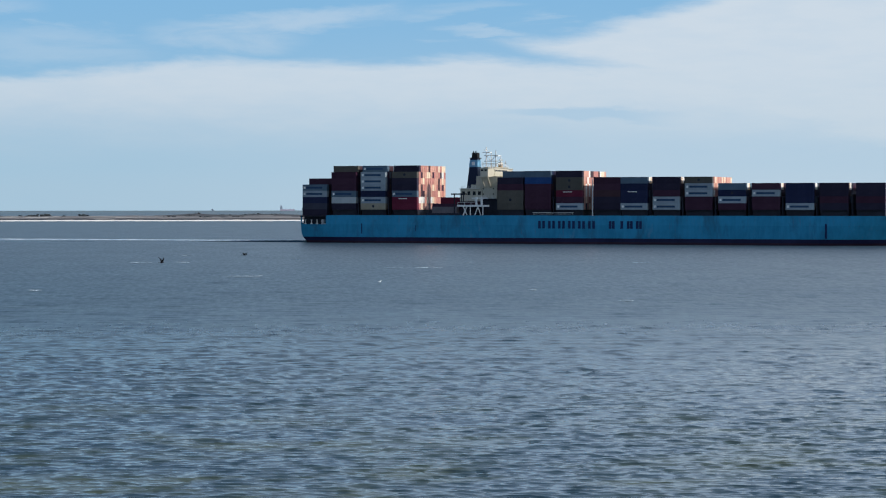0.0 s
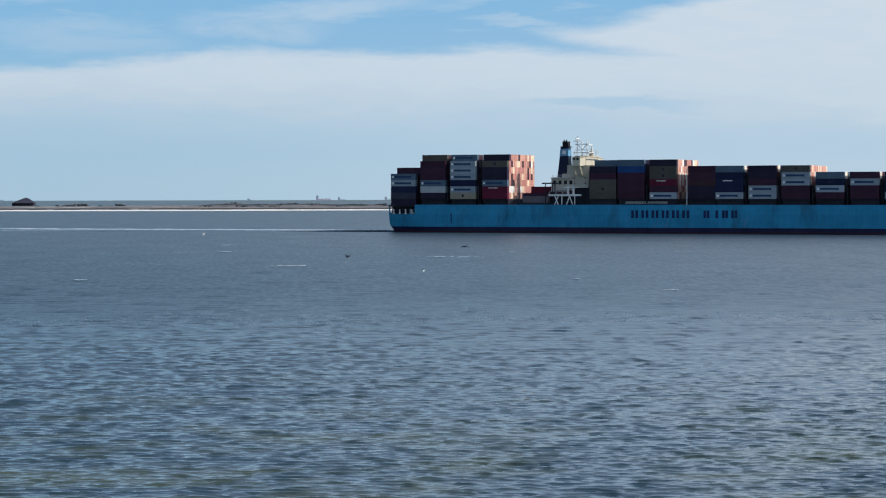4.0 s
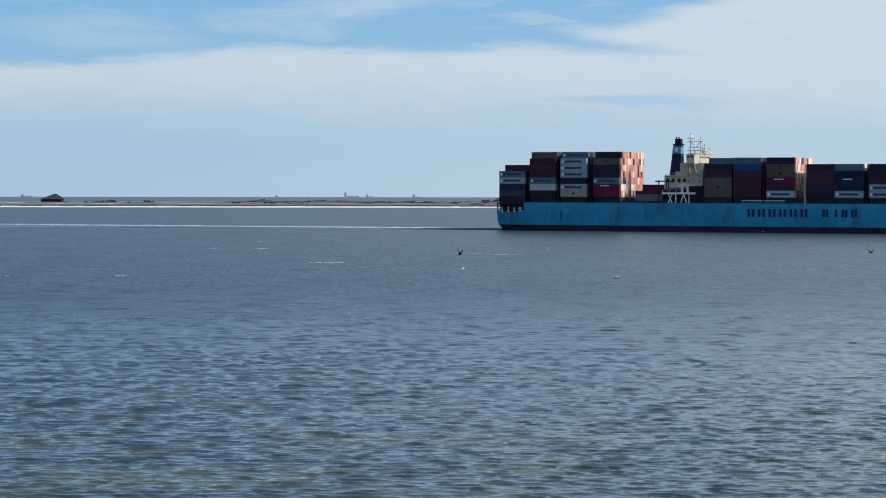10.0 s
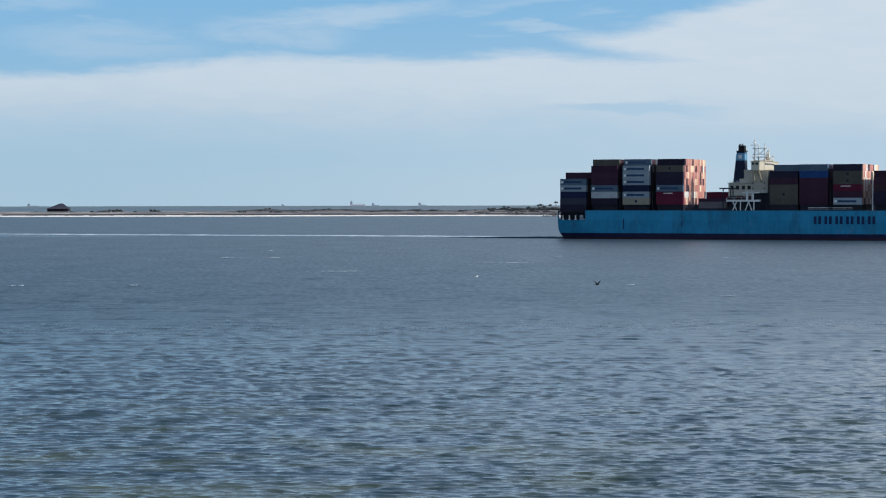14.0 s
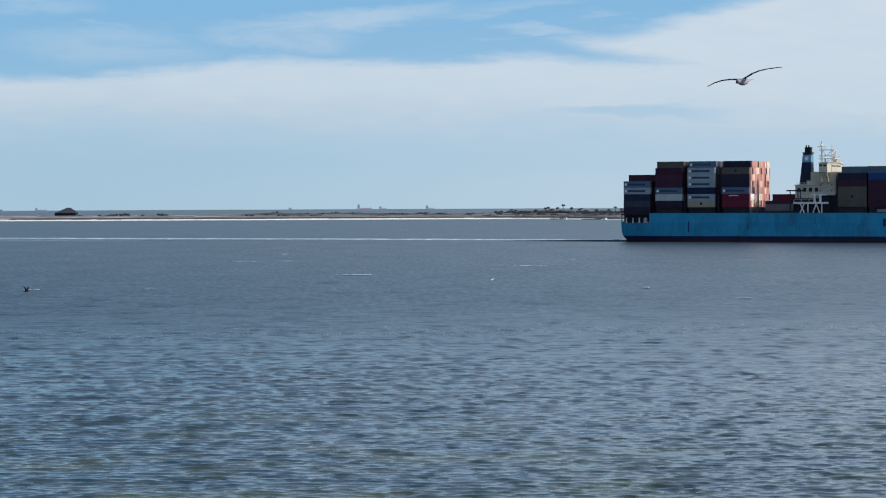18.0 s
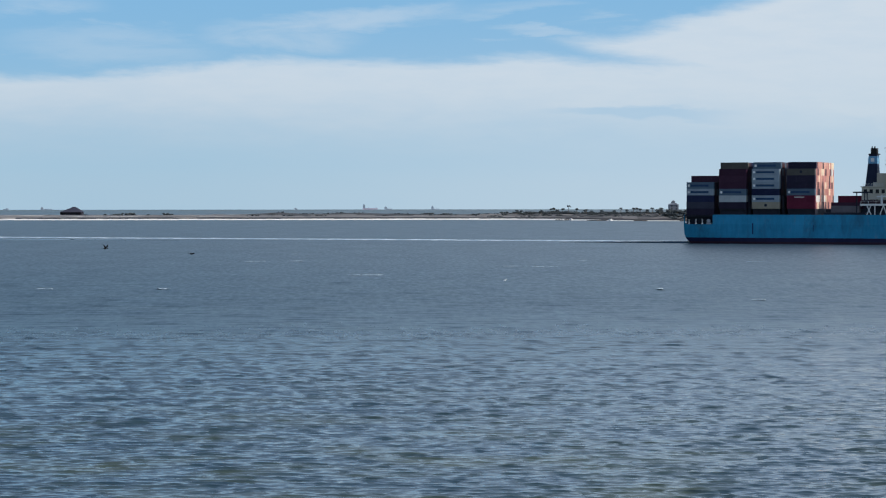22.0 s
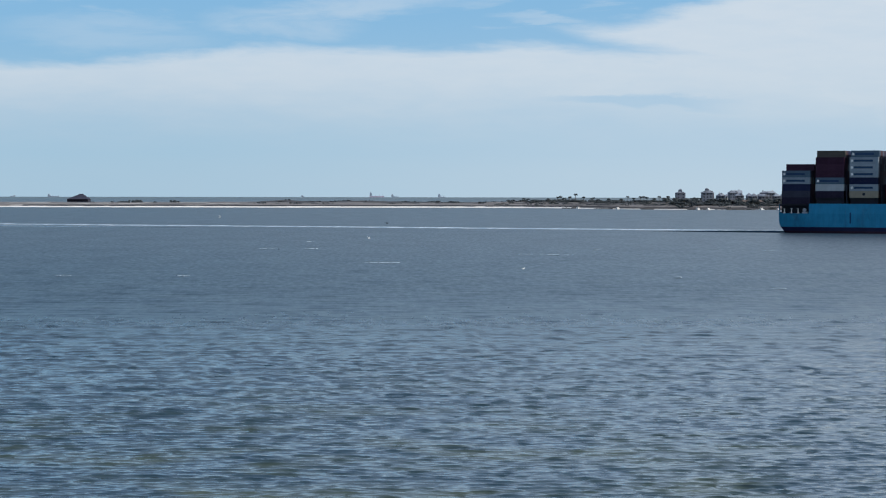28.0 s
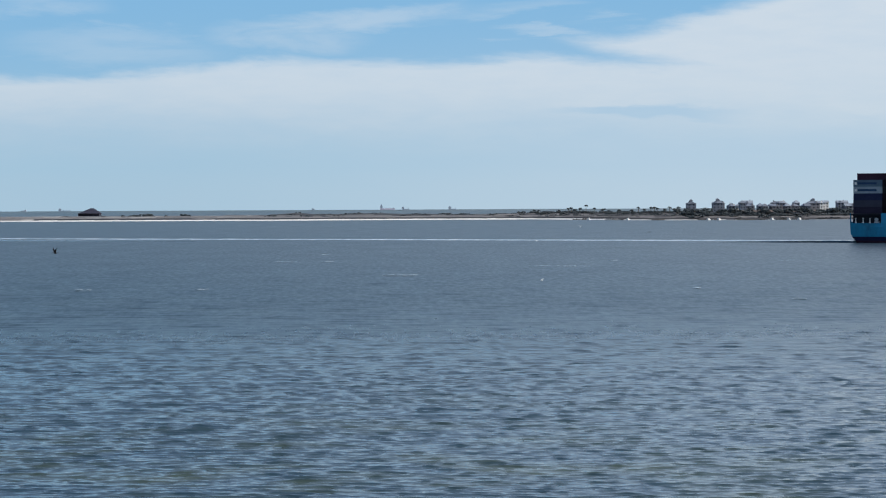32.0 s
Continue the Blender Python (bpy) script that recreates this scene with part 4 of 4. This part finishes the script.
# ---- wake and whitecaps ----
def wake_material():
    m, n, b = material("wake_foam")
    at = n.node("ShaderNodeTexCoord").outputs["Object"]
    lace = n.step(n.noise(n.stretch(at, 0.10, 0.6, 1), 1.0, 6, 0.65), 0.42, 0.66)
    n.put(b.inputs["Base Color"], n.mix(lace, (0.24, 0.32, 0.39), (0.55, 0.62, 0.68)))
    b.inputs["Roughness"].default_value = 0.5
    return m


def make_wake():
    """The line of churned water left along the ship's track; it ends where the stern is at the end of the clip."""
    bm = bmesh.new()
    start, end, steps = -1150.0, -409.7 + 6.582 * 32 - 8, 420
    last = None
    for i in range(steps + 1):
        s = start + (end - start) * i / steps
        wide = 5.0 + 2.0 * noise.noise((s * 0.02, 0, 0)) + 2.0 * noise.noise((s * 0.11, 3, 0))
        mid = 2.5 * noise.noise((s * 0.008, 7, 0))
        high = 0.40 + 0.2 * noise.noise((s * 0.09, 5, 0))
        bend = 20 - 32 * (end - s) / (end - start)
        row = []
        for off, h in ((-wide, -0.4), (-wide * 0.5, high * 0.8), (0, high), (wide * 0.5, high * 0.7), (wide, -0.4)):
            row.append(bm.verts.new(ACROSS * (908.6 + HALF + bend + mid + off) + ALONG * s + Vector((0, 0, h))))
        if last:
            for k in range(4):
                bm.faces.new((last[k], row[k], row[k + 1], last[k + 1])).smooth = True
        last = row
    return tagged(new("wake", mesh_of("wake", bm, wake_material())), "thin white line of foam in the ship's wake", "wake", kind="stuff")


make_wake()


def make_slick():
    """A belt of smoothed water beside the wake."""
    bm = bmesh.new()
    last = None
    for i in range(121):
        s = -1150 + 640 * i / 120
        u = min(1.0, i / 14, (120 - i) / 40)
        mid = -36 + 6 * noise.noise((s * 0.006, 2, 0))
        wide = (24 + 8 * noise.noise((s * 0.02, 9, 0))) * max(0.05, u)
        row = [bm.verts.new(ACROSS * (908.6 + HALF + mid + k * wide) + ALONG * s + Vector((0, 0, h))) for k, h in ((-1, 0.02), (-0.6, 0.13), (0.6, 0.13), (1, 0.02))]
        if last:
            for k in range(3):
                bm.faces.new((last[k], row[k], row[k + 1], last[k + 1])).smooth = True
        last = row
    return tagged(new("slick", mesh_of("slick", bm, CALM)), "belt of smoother water beside the wake", "wake", kind="stuff")


make_slick()


def make_shade_ridge():
    """Added ridge; its dark flank stands in for hull shadow and trough astern."""
    bm = bmesh.new()
    last = None
    for i in range(61):
        u = i / 60
        x, y = 0.5 - 62 * u, -HALF + 3.5 + 3.0 * u
        h = 0.95 * (1 - u) ** 0.6 + 0.12 * noise.noise((x * 0.3, 0, 0)) * (1 - u)
        row = [bm.verts.new((x, y + k, z)) for k, z in ((-1.0, -0.5), (-0.5, h * 0.55), (0.0, h), (2.5, h * 0.5), (7.0, -0.5))]
        if last:
            for k in range(4):
                bm.faces.new((row[k], last[k], last[k + 1], row[k + 1])).smooth = True
        last = row
    ob = new("shade_ridge", mesh_of("shade_ridge", bm, WATER))
    ob.matrix_world = ship_pose(0)
    return tagged(ob, "ridge of water added for the dark line of shadow and trough astern", "wave", kind="stuff")


shade_ridge = make_shade_ridge()
WHITECAPS = []
caps = random.Random(3)
for x, y, length, n in ((-42, 657, 7, 9), (-30, 659, 5, 7), (-34, 746, 5, 5), (-9, 534, 8, 16), (33, 604, 7, 9), (42, 600, 8, 10), (58, 655, 4, 5), (109, 645, 6, 7), (64, 395, 1.8, 4), (53, 446, 3, 4),
                        (-51, 452, 3, 5), (-76, 454, 3, 4), (5, 690, 4, 3)):
    bm = bmesh.new()
    for k in range(n):
        lump(bm, (caps.uniform(-length, length) * 0.5, caps.uniform(-1.6, 1.6), 0.22), caps.uniform(0.2, 0.42), (2.0, 1.4, 0.24), k + int(y), 0.5)
    ob = new("whitecap", mesh_of("whitecap", bm, FOAM))
    tagged(ob, "small white streak of foam drifting on the water", "foam", "streaks of foam", "stuff")
    WHITECAPS.append((ob, x, y))


# ---- birds ----
FLIGHTS = [  # kind, distance, then seconds, place along x and height
    ("cormorant", 440, [(0, -7.4, 7.8), (0.8, -0.5, 7.9), (2, 10.7, 7.4), (2.8, 17.9, 7.2), (3.5, 25.0, 7.2), (5.5, 45.7, 7.9), (6.7, 57.5, 8.4), (7.6, 65.5, -15.0), (32, 70.0, -15.0)]),
    ("cormorant", 440, [(0, -24.2, 6.3), (0.4, -14.6, 6.3), (1.2, -9.9, 6.0), (2, -4.6, 5.7), (2.8, -0.7, 5.9), (3.5, 3.5, 5.5), (5.5, 12.3, 4.9), (6.3, 15.3, 4.8), (7.5, 20.0, 5.0), (9, 22.5, 5.8), (10.5, 24.9, 4.5), (11.5, 29.3, 3.6), (12.4, 33.9, 3.0), (13.2, 40.1, 2.5), (14, 50.6, 0.5), (14.5, 58.2, 0.6), (16.5, 91.3, 5.0), (17, 97.4, 6.3), (32, 457.4, 6.3)]),
    ("cormorant", 440, [(0, 327.5, 5.7), (9, 111.5, 5.7), (9.5, 106.3, 5.5), (10.6, 118.0, 5.5), (32, 620.0, 5.5)]),
    ("gull", 520, [(0, -123.5, 8.2), (9, 92.5, 8.2), (10, 102.1, 8.3), (11, 113.0, 8.7), (12, 123.9, 8.6), (32, 603.9, 8.6)]),
    ("cormorant", 380, [(0, -481.8, 1.7), (17.5, -61.8, 1.7), (18, -58.4, 2.9), (19, -50.2, 4.2), (20, -42.8, 4.6), (21, -37.1, 4.4), (21.8, -32.0, -15.0), (32, -28.0, -15.0)]),
    ("cormorant", 440, [(0, -551.8, 8.1), (20, -71.8, 8.1), (21, -62.1, 8.7), (22, -52.6, 8.9), (23, -43.9, 9.5), (24, -35.0, 9.2), (25, -25.5, 8.1), (25.5, -20.4, 7.8), (26.4, -14.0, -15.0), (32, -10.0, -15.0)]),
    ("cormorant", 440, [(0, -523.6, 7.3), (20, -43.6, 7.3), (21, -40.1, 7.5), (22, -35.1, 7.8), (23, -29.2, 8.1), (24, -22.6, 7.6), (24.5, -19.6, 7.9), (24.95, -17.0, -15.0), (32, -10.0, -15.0)]),
    ("cormorant", 520, [(0, -593.2, 8.9), (21.5, -77.2, 8.9), (22.5, -65.0, 9.9), (23, -58.7, 9.6), (24, -46.5, 9.2), (25.5, -28.1, 8.9), (28, 4.1, 10.2), (29.5, 22.5, 10.7), (30.8, 36.4, 10.8), (32, 65.2, 10.8)]),
    ("gull", 470, [(0, -672.5, 7.7), (28.5, 11.5, 7.7), (30, 23.3, 9.9), (31.2, 29.9, 10.2), (32, 34.2, 9.7)]),
    ("gull", 560, [(0, -706.5, 11.1), (31.2, 42.3, 11.1), (32, 52.1, 11.6)]),
    ("cormorant", 440, [(0, -37.0, -15.0), (29.5, -38.0, -15.0), (30.4, -45.6, 9.4), (30.8, -50.4, 8.8), (31.5, -59.6, 8.4), (32, -66.4, 8.3)]),
]
GULL_PATH = [(0, 273.53, 22.48), (17.5, 15.50, 21.33), (18, 8.13, 20.98), (18.3, 3.62, 20.79), (18.6, -0.72, 20.32), (18.9, -5.15, 20.17), (19, -6.61, 20.15), (19.5, -13.99, 19.95), (32, -198.29, 19.55)]
FLOATING_GULL = (22.8, 496.1)


def bird(name, label, plumage, wing_paint, span, group):
    """A flying bird, facing +x: body, head, bill, tail and two wings hinged at the shoulder."""
    b = thing(name, label, "bird", group)
    k = span / 1.3
    bm = bmesh.new()
    lump(bm, (0, 0, 0), 0.07 * k, (2.6, 1.0, 0.9), 3, 0.0, 2)
    for f in bm.faces:
        f.smooth = True
    part("body", bm, plumage, b)
    bm = bmesh.new()
    lump(bm, (0.215 * k, 0, 0.025 * k), 0.042 * k, (1.25, 1, 1), 4, 0.0, 2)
    for f in bm.faces:
        f.smooth = True
    part("head", bm, plumage, b)
    bm = bmesh.new()
    rod(bm, (0.26 * k, 0, 0.02 * k), (0.33 * k, 0, 0.0), 0.016 * k, 0.006 * k)
    part("bill", bm, SOOT, b)
    bm = bmesh.new()
    box(bm, -0.34 * k, -0.13 * k, -0.05 * k, 0.05 * k, -0.008 * k, 0.012 * k, 0, (0, 0, 0.02 * k, 0.02 * k))
    part("tail", bm, plumage, b)
    wings = []
    for side in (1, -1):
        bm = bmesh.new()
        ribs = ((0.0, 0.12, -0.13, 0.0), (0.16, 0.17, -0.09, 0.060), (0.30, 0.16, -0.05, 0.088), (0.45, 0.08, -0.08, 0.088), (0.58, -0.03, -0.13, 0.068), (0.65, -0.13, -0.17, 0.055))
        loop = []
        for out, front, rear, lift in ribs:
            front, rear, lift = front * 0.75, rear * 0.6, lift * 0.75
            th = 0.016 * (1.2 - out)
            loop.append([bm.verts.new((front * k, side * out * k, lift * k)), bm.verts.new(((front + rear) / 2 * k, side * out * k, (lift + th) * k)),
                         bm.verts.new((rear * k, side * out * k, lift * k)), bm.verts.new(((front + rear) / 2 * k, side * out * k, (lift - th * 0.5) * k))])
        for p, q in zip(loop, loop[1:]):
            for i in range(4):
                j = (i + 1) % 4
                f = (p[i], p[j], q[j], q[i])
                bm.faces.new(f if side > 0 else f[::-1]).smooth = True
        bm.faces.new(loop[-1])
        wing = part("wing", bm, wing_paint, b)
        wing.location = (0.02 * k, side * 0.05 * k, 0.05 * k)
        wings.append((wing, side))
    return b, wings


GULL_GREY = paint("grey_white_feathers", (0.27, 0.275, 0.30), 0.8, 8.0, 0.15)
GULL_WING = paint("slate_wing_feathers", (0.05, 0.05, 0.06), 0.8, 8.0, 0.3)
BLACK_FEATHER = paint("black_feathers", (0.006, 0.006, 0.008), 0.7, 8.0, 0.3)
WHITE_FEATHER = paint("white_feathers", (0.80, 0.80, 0.80), 0.8, 8.0, 0.1)
gull, gull_wings = bird("gull", "grey-white gull with slate wings gliding close by", GULL_GREY, GULL_WING, 1.62, "birds over the water")
FLOCK = []
for kind, far, path in FLIGHTS:
    if kind == "gull":
        made = bird("gull", "small white gull flying low over the water", WHITE_FEATHER, WHITE_FEATHER, 1.3, "birds over the water")
    else:
        made = bird("cormorant", "black cormorant flying low over the water", BLACK_FEATHER, BLACK_FEATHER, 1.75, "birds over the water")
    near = 0.6 if kind == "cormorant" and far < 500 else 1.0          # these pass well this side of the others
    FLOCK.append((made, far * near, [(t, x * near, EYE + (z - EYE) * near) for t, x, z in path]))


bm = bmesh.new()
lump(bm, (0, 0, 0.14), 0.2, (1.7, 0.85, 0.8), 2, 0.1, 2)
lump(bm, (0.3, 0, 0.42), 0.1, (1.2, 1, 1), 5, 0.05, 2)
rod(bm, (0.22, 0, 0.2), (0.29, 0, 0.42), 0.08, 0.06)
rod(bm, (0.4, 0, 0.41), (0.52, 0, 0.39), 0.03, 0.01)
swimmer = new("floating_gull", mesh_of("floating_gull", bm, WHITE_FEATHER))
tagged(swimmer, "small white gull floating on the water", "bird", "birds over the water")


# ---- what moves ----
def steady(path):
    """Rows close to both ends of each long leg, so that a bird keeps its speed along it."""
    rows = []
    for (t0, *a), (t1, *b) in zip(path, path[1:]):
        rows.append((t0, *a))
        if t1 - t0 > 3:
            for t in (t0 + 0.6, (t0 + t1) / 2, t1 - 0.6):
                u = (t - t0) / (t1 - t0)
                rows.append((t, *(p + (q - p) * u for p, q in zip(a, b))))
    return rows + [path[-1]]


def motions():
    walk(ship, [(t, ship_pose(t)) for t in range(0, 33, 4)])
    walk(shade_ridge, [(t, ship_pose(t)) for t in range(0, 33, 4)])
    walk(water, [(t, pose(0.42 * t, 8.0 - 0.5 * t, 0)) for t in range(0, 33, 8)])
    walk(backdrop, [(t, pose(0, 0, EYE, 0, 0, 0.03016 * t)) for t in range(0, 33, 8)])
    for ob, x, y in WHITECAPS:
        walk(ob, [(t, pose(x + 0.42 * t, y, 0)) for t in (0, 16, 32)])
    walk(swimmer, [(t, pose(FLOATING_GULL[0] + 0.45 * t, FLOATING_GULL[1], 0)) for t in (0, 16, 32)])
    walk(gull, [(t, Matrix.Translation((x, 45, z)) @ pose(0, 0, 0, 0, -roll) @ pose(0, 0, 0, 0, 0, 236)) for (t, x, z), roll in zip(GULL_PATH, (6, 12, 14, 16, 18, 12, 10, 8, 6))])
    for wing, side in gull_wings:
        base = wing.location.copy()
        rows = [(0, 6)] + [(16.5 + 0.15 * i, -2 - 5 * math.sin(i * 0.95)) for i in range(24)] + [(32, 6)]
        walk(wing, [(t, pose(*base, side * a)) for t, a in rows])
    for k, ((b, wings), far, path) in enumerate(FLOCK):
        facing = 0 if path[-1][1] > path[0][1] else 180
        walk(b, [(t, pose(x, far, z, 0, 0, facing + 32)) for t, x, z in steady(path)])
        for wing, side in wings:
            base = wing.location.copy()
            walk(wing, [(t * 0.25, pose(*base, side * (8 + 34 * math.sin(t * 1.9 + k)))) for t in range(129)])


motions()
